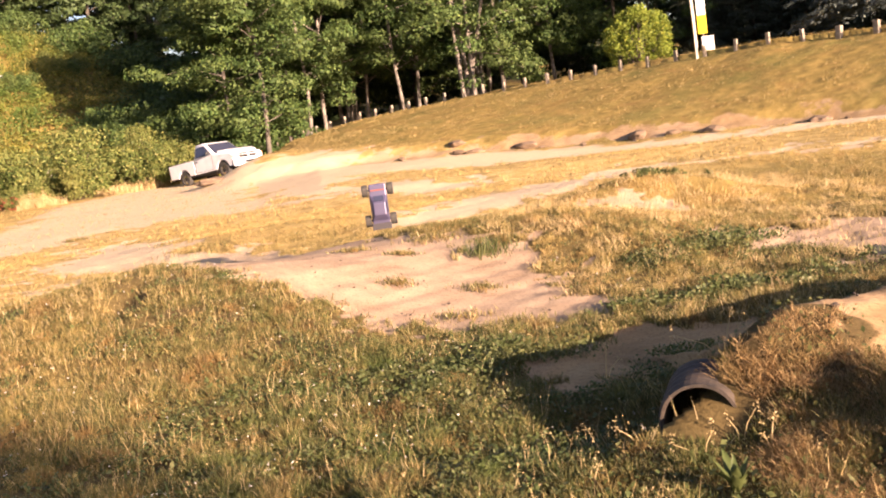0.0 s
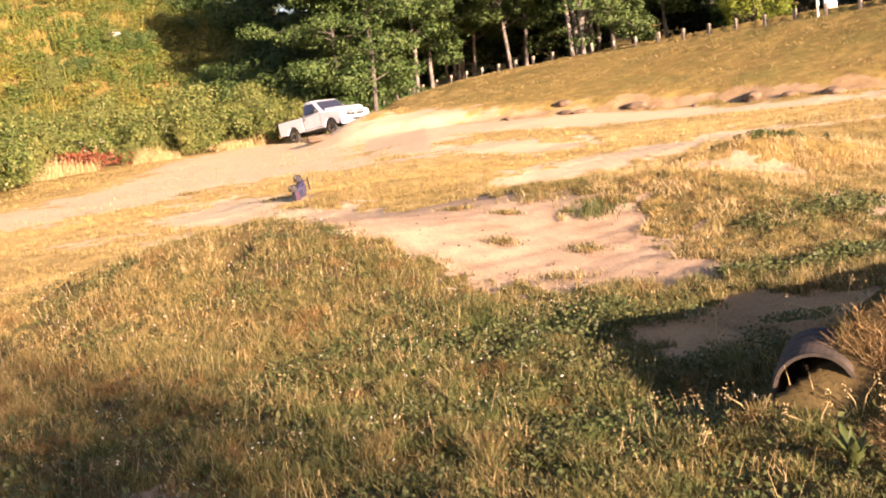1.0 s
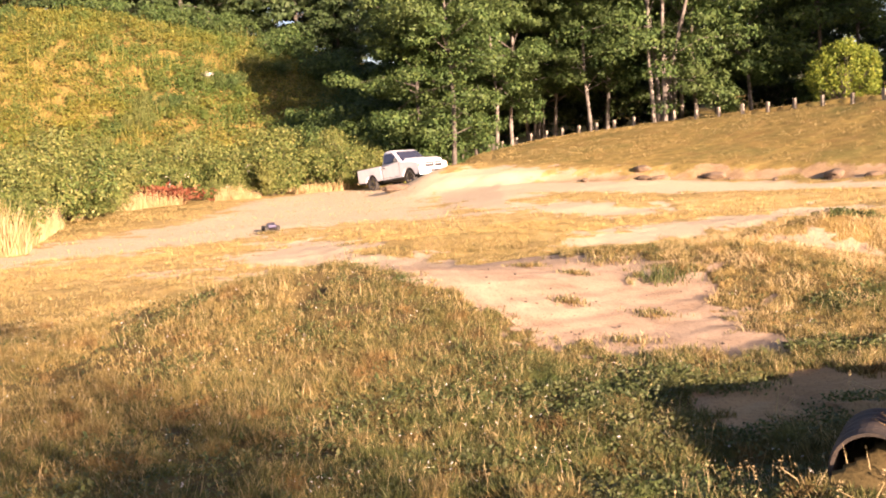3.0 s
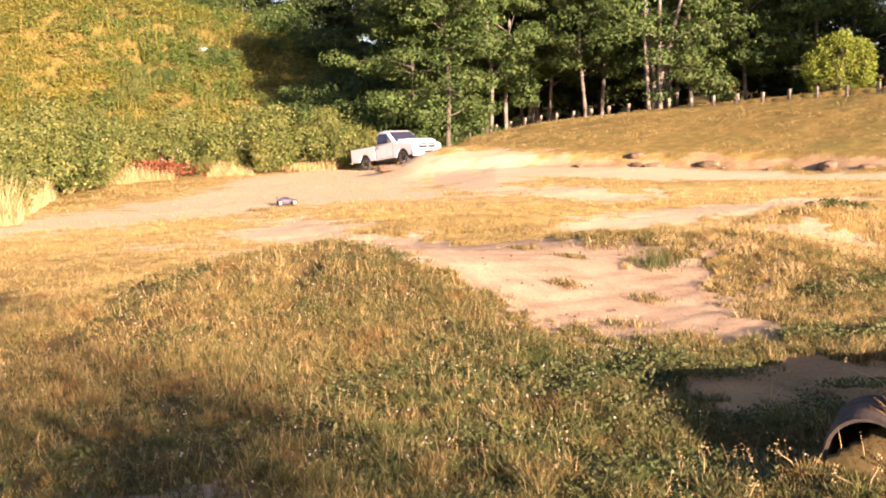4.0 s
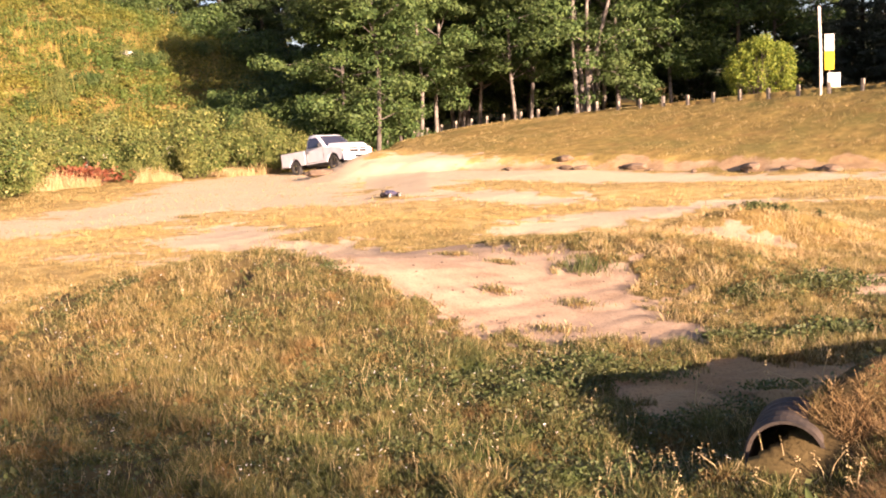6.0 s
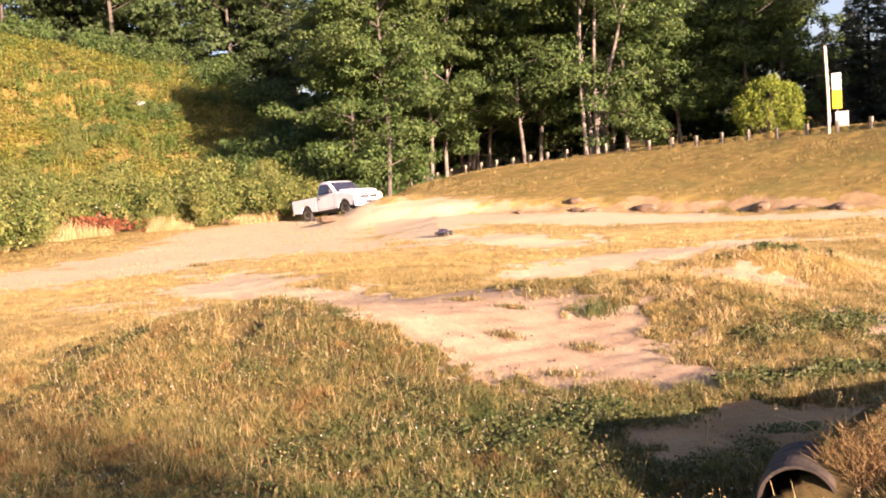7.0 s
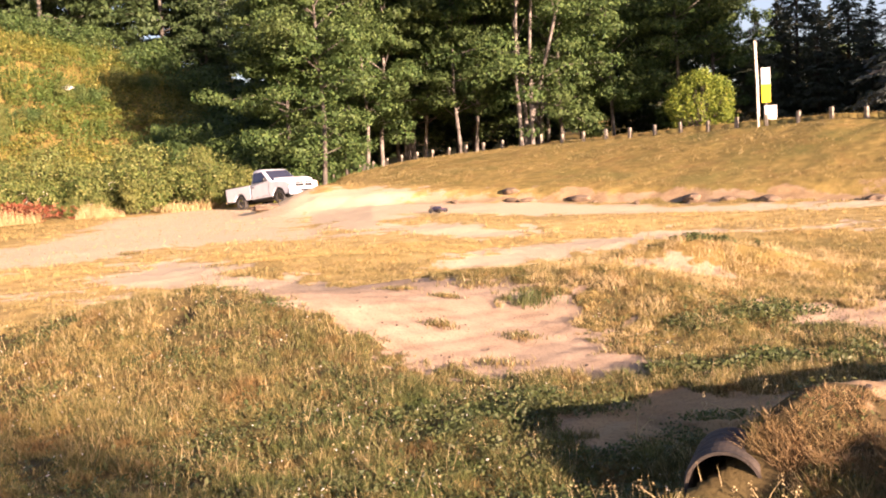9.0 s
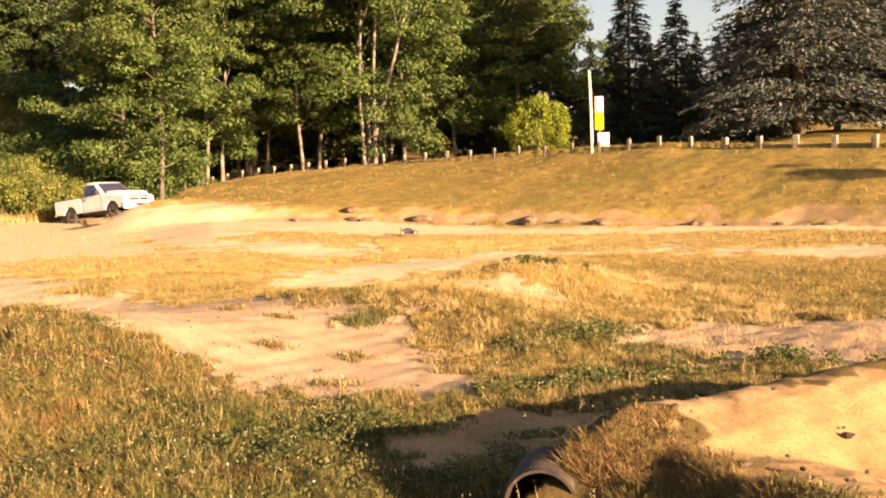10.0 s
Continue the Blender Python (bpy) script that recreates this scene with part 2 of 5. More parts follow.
SIGN_WHITE = paint("sign_white", (0.82, 0.81, 0.78), 0.5)
SIGN_YELLOW = paint("sign_yellow", (0.85, 0.66, 0.01), 0.5)
RC_SHELL = paint("lilac_silver_shell", (0.077, 0.07, 0.124), 0.4, 0.3, 0.2)
RC_DARK = paint("dark_toy_plastic", (0.03, 0.026, 0.03), 0.5)
RC_RED = paint("dusty_red_plastic", (0.24, 0.06, 0.04), 0.55)


# ---------------------------------------------------------------- shape of the ground
def step(a, b, v):
    u = np.clip((v - a) / (b - a), 0, 1)
    return u * u * (3 - 2 * u)


def wave(x, y, s, seed):
    """Cheap smooth noise from crossed sines, about -1 to 1."""
    q = seed * 1.7
    return (np.sin(x / s + q) * np.cos(y / s * 1.13 - q) + np.sin((x * 0.8 + y * 0.6) / s * 1.9 + q * 2) * 0.5
            + np.sin((x * 0.5 - y * 0.9) / s * 3.1 - q) * 0.3) / 1.8


def grain(x, y, s, seed):
    """Value noise on a lattice of step s, 0 to 1, with no repeat."""
    u, v = x / s + 517.3, y / s + 291.7
    i, j = np.floor(u), np.floor(v)
    a, b = u - i, v - j
    a, b = a * a * (3 - 2 * a), b * b * (3 - 2 * b)

    def corner(p, q):
        w = np.sin(p * 127.1 + q * 311.7 + seed * 74.7) * 43758.5453
        return w - np.floor(w)
    return (corner(i, j) * (1 - a) + corner(i + 1, j) * a) * (1 - b) + (corner(i, j + 1) * (1 - a) + corner(i + 1, j + 1) * a) * b


def foot_of_slope(x, y, az):
    """Distance of the eroded bank's foot, with scalloped bites."""
    return np.interp(az, (-9, -2, 6, 16, 35), (44.0, 41.5, 39.5, 36.5, 33.5)) + 0.4 * wave(x, y, 2.3, 3) + 1.0 * (grain(x, y, 1.3, 7) - 0.5) + 0.8 * (grain(x, y, 0.4, 8) - 0.5)


def hump(x, y, cx, cy, sx, sy, turn=0.0):
    c, s = math.cos(math.radians(turn)), math.sin(math.radians(turn))
    u, v = (x - cx) * c + (y - cy) * s, -(x - cx) * s + (y - cy) * c
    return np.exp(-0.5 * ((u / sx) ** 2 + (v / sy) ** 2))


def ridge(x, y, ax, ay, bx, by, near, far):
    """A ridge from a to b, with its own width on either side."""
    lx, ly = bx - ax, by - ay
    n = math.hypot(lx, ly)
    u = np.clip(((x - ax) * lx + (y - ay) * ly) / n, 0, n)
    dx, dy = x - (ax + lx / n * u), y - (ay + ly / n * u)
    side = (lx * (y - ay) - ly * (x - ax)) / n
    d = np.hypot(dx, dy)
    return np.exp(-0.5 * (d / np.where(side > 0, far, near)) ** 2)


AZ_BROW = (-60, -9, -5.2, -0.4, 6, 13.5, 22, 30, 34, 60)
Z_BROW = (0.5, 0.7, 1.40, 2.36, 2.80, 3.10, 3.20, 2.85, 2.75, 2.5)
R_BROW = (70, 66, 63, 60, 55, 50, 45, 42, 41, 40)


def height(x, y):
    x, y = np.asarray(x, float), np.asarray(y, float)
    r, az = np.hypot(x, y), np.degrees(np.arctan2(x, y))
    front = step(-2, 3, y)
    left = 1 - 0.75 * step(2, 16, az)
    base = np.clip(r - 24, 0, 40) * np.interp(az, (-11, -6, -2.5), (0.006, 0.006, 0.024)) * left * front
    # the slope up to the road, with an eroded bank at its foot
    zb, rb = np.interp(az, AZ_BROW, Z_BROW), np.interp(az, AZ_BROW, R_BROW)
    foot = np.interp(az, (-9, -2, 6, 16, 35), (44.0, 41.5, 39.5, 36.5, 33.5)) + 0.4 * wave(x, y, 2.3, 3) + 0.25 * (grain(x, y, 0.7, 8) - 0.5)
    on = step(-7.6, -3.2, az) * front * (1 - step(70, 100, az))
    bank = 0.34 * step(-0.1, 1.4, r - foot)
    slope = np.clip((r - np.interp(az, (-9, -2, 6, 16, 35), (44.0, 41.5, 39.5, 36.5, 33.5)) - 0.6) / np.maximum(rb - foot, 1), 0, 1) ** 0.85
    up = base + bank + (np.maximum(zb - base - 0.34, 0)) * np.where(r > rb, 1, slope)
    z = base * (1 - on) + up * on
    z = z + 1.2 * step(45, 60, r) * step(25, 31, az) * (1 - step(45, 60, az))
    # the weedy hillside
    hill = np.interp(az, (-40, -24, -16, -10, -7.5, -5), (15.6, 15.0, 12.6, 9.2, 5.2, 0))
    z = z + front * hill * step(58, 97, r)
    # wooded rise behind everything
    z = z + front * 10 * step(85, 190, r)
    # mounds and jumps of the track
    z = z + 0.60 * hump(x, y, -2.15, 9.9, 1.7, 1.3, 8)
    z = z + 0.36 * hump(x, y, 0.55, 12.4, 1.7, 1.25, -6)
    z = z + 0.26 * hump(x, y, 2.6, 11.2, 0.9, 1.1, 20)
    z = z + 0.50 * hump(x, y, 3.9, 14.6, 1.2, 0.5, -8)
    z = z + 0.22 * hump(x, y, -1.6, 19.0, 2.1, 1.0)
    z = z + 0.14 * hump(x, y, 7.5, 20.0, 4.0, 0.8, -6)
    z = z + 0.12 * hump(x, y, 5.5, 27.0, 7.0, 0.7, -4)
    z = z + 0.86 * hump(x, y, -4.9, 46.3, 1.25, 2.2, 4)
    z = z + np.maximum(0.49 * ridge(x, y, 2.05, 5.12, 4.4, 6.2, 0.6, 0.30), 0.35 * ridge(x, y, 2.45, 3.3, 1.95, 4.9, 0.75, 0.22))
    z = z + 0.05 * hump(x, y, 1.60, 4.52, 0.18, 0.22) + 0.10 * hump(x, y, 1.60, 5.2, 0.24, 0.26, 10)
    z = z - 0.10 * hump(x, y, -2.27, 9.1, 0.10, 0.45, -12)
    z = z - 0.07 * hump(x, y, 0.86, 5.35, 0.26, 0.5, 20)
    z = z + 0.06 * hump(x, y, 1.10, 4.66, 0.22, 0.25, 50) - 0.12 * hump(x, y, 1.52, 4.5, 0.20, 0.17, 20)
    near = 1 - step(45, 70, r)
    return z + near * (0.05 * wave(x, y, 1.9, 1) + 0.022 * wave(x, y, 0.55, 5) + (1 - step(14, 22, r)) * (1 - np.minimum(1, 1.7 * hump(x, y, 0.1, 10.3, 1.3, 2.0, 25))) * (0.05 * (grain(x, y, 0.42, 1) - 0.5) + 0.03 * (grain(x, y, 0.16, 2) - 0.5))) + (1 - near) * 0.5 * wave(x, y, 7.0, 2) * step(60, 90, r)


# ---------------------------------------------------------------- bare earth: outlines of the worn places, in plan
TRACK_LEFT = ((-14, 20.5), (-13, 24.5), (-12, 32.4), (-14.5, 49.9), (-12, 57), (-6, 59), (-4.8, 52), (-3.3, 32.9), (-1.2, 26.6), (-3.3, 26.6), (-5.3, 27.8), (-6.9, 25.1), (-8.3, 23.0), (-9.6, 20.6), (-12, 17.5))
JUMP = ((-6.42, 22.93), (-5.54, 23.62), (-3.75, 21.45), (-3.48, 18.25), (-2.56, 17.51), (-1.60, 15.66), (-0.33, 12.9), (0.26, 12.5), (0.50, 11.6), (1.04, 11.04), (1.38, 10.60), (1.59, 10.18), (1.7, 9.6), (1.85, 8.9), (2.2, 9.2), (1.85, 8.1), (1.4, 7.6), (0.98, 7.55), (0.80, 7.85), (0.47, 8.0), (0.11, 8.25), (-0.30, 8.45), (-0.63, 9.02), (-0.98, 9.14), (-1.37, 9.57), (-1.70, 9.88), (-2.6, 12.2), (-4.06, 16.04), (-5.27, 17.48))
UPPER = ((-6.5, 47.0), (-5.4, 45.0), (-3.9, 45.2), (-1.7, 45.0), (1.7, 41.0), (4.7, 38.7), (7.3, 36.5), (10.0, 33.9), (14.2, 31.6), (22, 25.6), (21, 23), (13.4, 29.0), (10.1, 30.4), (6.0, 31.2), (3.1, 32.1), (-0.4, 34.5), (-0.9, 31.9), (1.0, 29.9), (2.9, 25.6), (1.4, 24.7), (-0.6, 26.9), (-3.1, 32.4), (-5.1, 41.6))
BAND = ((0.4, 17.2), (0.5, 18.2), (1.6, 22.0), (2.9, 22.1), (4.9, 23.7), (6.5, 24.9), (9.2, 22.9), (16.0, 20.0), (15.5, 17.5), (9.4, 19.9), (5.2, 20.4), (3.8, 19.7), (2.3, 18.3), (1.6, 17.0))
FACE = ((2.95, 14.19), (3.89, 14.0), (4.41, 13.60), (4.3, 12.6), (3.3, 12.3), (2.8, 12.9))
PATCH_R = ((3.68, 10.44), (5.01, 11.5), (5.98, 10.81), (7.5, 10.4), (9, 9), (6.5, 8.2), (4.90, 8.01), (4.12, 8.44), (4.08, 9.28), (3.68, 9.88))
PIPE_GROUND = ((0.9, 6.8), (1.1, 7.0), (1.7, 7.5), (2.2, 7.4), (2.8, 7.1), (5.0, 7.9), (5.4, 6.8), (2.0, 5.0), (1.75, 5.4), (1.4, 5.7), (1.0, 5.9), (0.8, 6.3))
RAMP = ((1.95, 4.75), (2.3, 5.1), (4.6, 6.5), (8.0, 8.0), (8, 3), (3.2, 2.8), (2.05, 3.9), (2.05, 4.35))
GOUGE = ((-2.42, 9.6), (-2.22, 9.6), (-2.08, 8.75), (-2.2, 8.6), (-2.32, 9.0))
SADDLE = ((2.0, 8.0), (2.5, 8.5), (3.1, 8.7), (3.4, 8.3), (2.6, 7.7), (1.9, 7.5))
BARE_NEAR = ((-2.1, 4.6), (-2.0, 4.75), (-1.75, 4.75), (-1.5, 4.4), (-1.9, 4.3))
ROAD_STRIP = ((24.2, 35.4), (-4.0, 70.2), (-0.9, 72.9), (28.0, 37.0))
BARE_MID = ((-4.4, 14.4), (-3.4, 15.4), (-4.2, 16.3), (-7.5, 17.0), (-7.0, 15.8))


def outline_distance(x, y, ring):
    """Signed distance to a closed outline, in metres: positive inside."""
    inside = np.zeros(x.shape, bool)
    best = np.full(x.shape, 1e9)
    for (ax, ay), (bx, by) in zip(ring, ring[1:] + ring[:1]):
        lx, ly = bx - ax, by - ay
        u = np.clip(((x - ax) * lx + (y - ay) * ly) / (lx * lx + ly * ly + 1e-12), 0, 1)
        best = np.minimum(best, np.hypot(x - ax - lx * u, y - ay - ly * u))
        if ay != by:
            inside ^= ((ay > y) != (by > y)) & (x < (bx - ax) * (y - ay) / (by - ay) + ax)
    return np.where(inside, best, -best)


def bank_band(x, y):
    """1 on the eroded bank at the slope's foot."""
    x, y = np.asarray(x, float), np.asarray(y, float)
    r, az = np.hypot(x, y), np.degrees(np.arctan2(x, y))
    d = r - foot_of_slope(x, y, az) + 0.25 * wave(x, y, 1.1, 85)
    return step(-0.2, 0.3, d) * (1 - step(0.5, 1.5, d)) * step(-3, 3, az) * (1 - step(45, 60, az))


def bareness(x, y):
    """1 on bare earth, 0 on turf, with soft uneven edges."""
    x, y = np.asarray(x, float), np.asarray(y, float)
    r = np.hypot(x, y)
    soft = 0.12 + 0.012 * r
    wob = (0.55 * (grain(x, y, 0.11, 6) - 0.5) + 0.7 * (grain(x, y, 0.30, 7) - 0.5) + 0.8 * (grain(x, y, 0.8, 9) - 0.5) + 0.2 * wave(x, y, 1.1, 9)) * np.clip(r / 12, 0.35, 1.9)
    out = np.zeros(x.shape)
    for ring, k in ((TRACK_LEFT, 0.64), (JUMP, 1), (UPPER, 1), (BAND, 1), (FACE, 0.75), (SADDLE, 0.5), (PATCH_R, 0.85), (PIPE_GROUND, 0.95), (RAMP, 1), (BARE_NEAR, 0.7), (BARE_MID, 0.6), (ROAD_STRIP, 1)):
        out = np.maximum(out, k * step(-1, 1, (outline_distance(x, y, ring) + wob) / soft))
    return np.maximum(out, 0.85 * bank_band(x, y) * (0.55 + 0.8 * grain(x, y, 0.5, 83)))


def dustiness(x, y):
    """1 where the turf is dead, pale and dusty round the far track."""
    x, y = np.asarray(x, float), np.asarray(y, float)
    d = step(-4, 2, outline_distance(x, y, TRACK_LEFT)) + 0.8 * step(-1.5, 1.0, outline_distance(x, y, UPPER)) + 0.6 * step(-1.2, 0.8, outline_distance(x, y, BAND)) + 0.9 * hump(x, y, -7.5, 20.0, 3.6, 5.0, 20) + 0.75 * hump(x, y, 0.0, 27.0, 7.0, 6.0) + 0.5 * hump(x, y, 9.0, 25.0, 6.0, 4.0)
    return np.clip(d, 0, 1)


def dryness(x, y):
    """1 where the grass has turned to straw."""
    x, y = np.asarray(x, float), np.asarray(y, float)
    r = np.hypot(x, y)
    d = dustiness(x, y) + 0.6 * hump(x, y, -4.6, 9.5, 1.5, 3.4, 12) + 0.7 * hump(x, y, 2.2, 10.2, 0.75, 1.5, 12) + 0.6 * hump(x, y, 5.5, 13.5, 2.6, 1.6) + 0.5 * step(16, 24, r) + 0.35 * (grain(x, y, 0.5, 14) - 0.5)
    return np.clip(d, 0, 1)


def greenness(x, y):
    """1 where clover and moist grass stay green."""
    x, y = np.asarray(x, float), np.asarray(y, float)
    g = 0.9 * hump(x, y, 0.5, 6.6, 0.55, 0.7) + 0.75 * hump(x, y, 0.3, 4.9, 1.1, 0.9) + 0.6 * hump(x, y, -1.0, 7.3, 0.9, 1.1) + 0.7 * hump(x, y, 3.2, 9.6, 0.8, 0.5) + 0.7 * hump(x, y, 3.0, 8.0, 1.2, 0.3) + 0.45 * hump(x, y, -2.6, 5.0, 0.9, 0.9) + 0.6 * (grain(x, y, 0.7, 15) - 0.35) * (np.hypot(x, y) < 14)
    return np.clip(g, 0, 1)


def fast_mesh(name, verts, faces, material, smooth=False):
    """A mesh from arrays: verts (n, 3), faces (m, k)."""
    me = bpy.data.meshes.new(name)
    n, (m, k) = len(verts), faces.shape
    me.vertices.add(n)
    me.vertices.foreach_set("co", np.ascontiguousarray(verts, np.float32).ravel())
    me.loops.add(m * k)
    me.loops.foreach_set("vertex_index", np.ascontiguousarray(faces, np.int32).ravel())
    me.polygons.add(m)
    me.polygons.foreach_set("loop_start", np.arange(0, m * k, k, dtype=np.int32))
    if smooth:
        me.polygons.foreach_set("use_smooth", np.ones(m, bool))
    me.update(calc_edges=True)
    me.materials.append(material)
    return me


def build_ground():
    """One sheet in rings round the camera's stand, out to the horizon."""
    rings = np.concatenate(([0.0], np.geomspace(0.6, 2.5, 24), np.geomspace(2.53, 31, 330), np.linspace(31.15, 45, 110), np.geomspace(45.4, 110, 100), np.geomspace(116, 2500, 26)))
    turns = np.radians(np.concatenate((np.linspace(-42, 50, 640), np.linspace(52, 316, 90))))
    rr, tt = np.meshgrid(rings, turns, indexing="ij")
    x, y = rr * np.sin(tt), rr * np.cos(tt)
    z = height(x, y)
    bare = bareness(x, y)
    nr, nt = rr.shape
    i, j = np.meshgrid(np.arange(nr - 1), np.arange(nt), indexing="ij")
    k = (j + 1) % nt
    faces = np.stack((i * nt + j, (i + 1) * nt + j, (i + 1) * nt + k, i * nt + k), -1).reshape(-1, 4)[:, ::-1]
    # wheel-churned relief on the bare places
    z = z + bare * (rr < 60) * (0.012 * wave(x, y, 0.16, 11) + 0.012 * wave(x, y, 0.07, 13)) - 0.02 * bare
    me = fast_mesh("ground", np.stack((x, y, z), -1).reshape(-1, 3), faces, GROUND, True)
    a = me.attributes.new("bare", "FLOAT", "POINT")
    a.data.foreach_set("value", bare.ravel().astype(np.float32))
    # weight of that painted gap shade, fading out beyond ten metres
    a = me.attributes.new("near_weight", "FLOAT", "POINT")
    near_weight = (1 - step(10, 17, np.hypot(x, y))) * np.clip(0.75 + 0.5 * wave(x, y, 0.6, 41), 0, 1)
    a.data.foreach_set("value", near_weight.ravel().astype(np.float32))
    a = me.attributes.new("dusty", "FLOAT", "POINT")
    a.data.foreach_set("value", dustiness(x, y).ravel().astype(np.float32))
    # ramp and bank are clay; on PIPE_GROUND the tint is painted shade
    a = me.attributes.new("clay_and_shade", "FLOAT", "POINT")
    clay_and_shade = np.maximum(np.maximum(step(-0.2, 0.1, outline_distance(x, y, RAMP)), step(-0.3, 0.2, outline_distance(x, y, PIPE_GROUND))), bank_band(x, y) * (0.8 + 0.4 * wave(x, y, 0.9, 81)))
    a.data.foreach_set("value", np.clip(clay_and_shade, 0, 1).ravel().astype(np.float32))
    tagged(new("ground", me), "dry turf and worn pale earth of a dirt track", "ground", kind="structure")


build_ground()
rng = np.random.default_rng(4)


def sector(n, r0, r1, a0, a1, power=1.0):
    """n random places in a sector of the plan; a higher power draws them nearer."""
    r = np.sqrt(r0 ** 2 + (r1 ** 2 - r0 ** 2) * rng.random(n) ** power)
    a = np.radians(a0 + (a1 - a0) * rng.random(n))
    return r * np.sin(a), r * np.cos(a)


def blades(x, y, tall, wide, lean=0.9):
    """One thin leaning blade at every place."""
    n = len(x)
    z = height(x, y)
    t, th = rng.random(n) * 2 * np.pi, rng.random(n) * 2 * np.pi
    h, w = tall * (0.45 + 1.1 * rng.random(n)), wide * (0.6 + 0.8 * rng.random(n))
    le = lean * h * (0.2 + rng.random(n))
    dx, dy, sx, sy = np.cos(t) * le, np.sin(t) * le, np.cos(th) * w / 2, np.sin(th) * w / 2
    a = np.stack((x - sx, y - sy, z - 0.012), -1)
    b = np.stack((x + sx, y + sy, z - 0.012), -1)
    d = np.stack((x + dx, y + dy, z + h), -1)
    v = np.stack((a, b, d), 1).reshape(-1, 3)
    f = np.arange(n)[:, None] * 3 + np.array([[0, 1, 2]])
    return v, f


def build_grass():
    vs, fs, dry, green, base = [], [], [], [], 0
    for n, r0, r1, a0, a1, tall, wide, power in (
            (1150000, 2.6, 13, -32, 38, 0.042, 0.0074, 1.4), (430000, 12, 24, -32, 38, 0.045, 0.0085, 1.15), (370000, 23, 66, -30, 38, 0.060, 0.017, 1.1)):
        x, y = sector(n, r0, r1, a0, a1, power)
        k = 1 if r0 < 20 else 3.0
        tuft = 0.55 * grain(x, y, 0.13 * k, 21) + 0.3 * grain(x, y, 0.055 * k, 23) + 0.35 * (grain(x, y, 0.6 * k, 25) - 0.5)
        bare = bareness(x, y)
        r, az = np.hypot(x, y), np.degrees(np.arctan2(x, y))
        pipe = np.hypot(x - 1.31, y - 4.70) + 0.08
        ramp_edge = (outline_distance(x, y, RAMP) > -0.45) & (y < 6.6) & (y > 4.55) & (x > 1.5)
        keep = (pipe > 0.30) & ~ramp_edge & (rng.random(n) > 0.85 * step(-0.12, 0.05, outline_distance(x, y, GOUGE))) & (rng.random(n) > 0.5 * dustiness(x, y) * (r > 14)) & (rng.random(n) > bare * 1.15) & (rng.random(n) < 2.1 * (tuft - 0.13)) & ~((az < -6.5) & (r > 56)) & (r < np.interp(az, AZ_BROW, R_BROW) + 3)
        x, y, tuft = x[keep], y[keep], tuft[keep]
        v, f = blades(x, y, tall * (1 - 0.6 * bare[keep]) * (0.3 + 2.2 * np.clip(tuft, 0, 1) ** 1.5 + 0.5 * np.clip(grain(x, y, 1.1, 27) - 0.45, 0, 1)), wide, 1.05)
        vs.append(v)
        fs.append(f + base)
        dry.append(np.repeat(dryness(x, y), 3))
        green.append(np.repeat(greenness(x, y), 3))
        base += len(v)
    me = fast_mesh("grass", np.concatenate(vs), np.concatenate(fs), GRASS)
    for name, values in (("dry", dry), ("green", green)):
        me.attributes.new(name, "FLOAT", "POINT").data.foreach_set("value", np.concatenate(values).astype(np.float32))
    tagged(new("grass", me), "short dry straw-coloured grass with green patches", "grass", kind="stuff")


build_grass()


def build_herbs():
    """Small broad leaves of clover and plantain all through the near turf."""
    n = 170000
    x, y = sector(n, 2.8, 13, -34, 40, 1.45)
    near_weight = 0.6 * greenness(x, y) + 0.55 * grain(x, y, 0.22, 71) + 0.3 * grain(x, y, 0.09, 73) - 0.25
    keep = (rng.random(n) > bareness(x, y) * 1.3) & (rng.random(n) < near_weight) & (np.hypot(x - 1.36, y - 4.72) > 0.34)
    x, y = x[keep], y[keep]
    n = len(x)
    t, s = rng.random(n) * 2 * np.pi, 0.007 + 0.015 * rng.random(n) ** 2
    c = np.stack((x, y, height(x, y) + 0.008 + 0.045 * rng.random(n)), -1)
    d = np.stack((np.cos(t) * s, np.sin(t) * s, s * rng.normal(size=n) * 0.5), -1)
    e = np.stack((-np.sin(t) * s, np.cos(t) * s, s * rng.normal(size=n) * 0.5), -1) * 0.55
    v = np.stack((c - d, c + e, c + d, c - e), 1).reshape(-1, 3)
    f = np.arange(n)[:, None] * 4 + np.array([[0, 1, 2, 3]])
    tagged(new("herbs", fast_mesh("herbs", v, f, CLOVER)), "small green clover and plantain leaves in the turf", "herbs", kind="stuff")


build_herbs()


# ---------------------------------------------------------------- plants
def part(name, data, material, parent, label=""):
    """Links a mesh or a bmesh as one object under a thing or under a part."""
    if isinstance(data, bmesh.types.BMesh):
        me = bpy.data.meshes.new(name)
        data.to_mesh(me)
        data.free()
        data = me
    if material and not data.materials:
        data.materials.append(material)
    ob = new(name, data)
    ob.parent = parent
    return tagged(ob, label)


def thing(name, m, label, category, group=""):
    ob = new(name)
    ob.empty_display_size = 0.2
    ob.matrix_basis = m
    return tagged(ob, label, category, group)


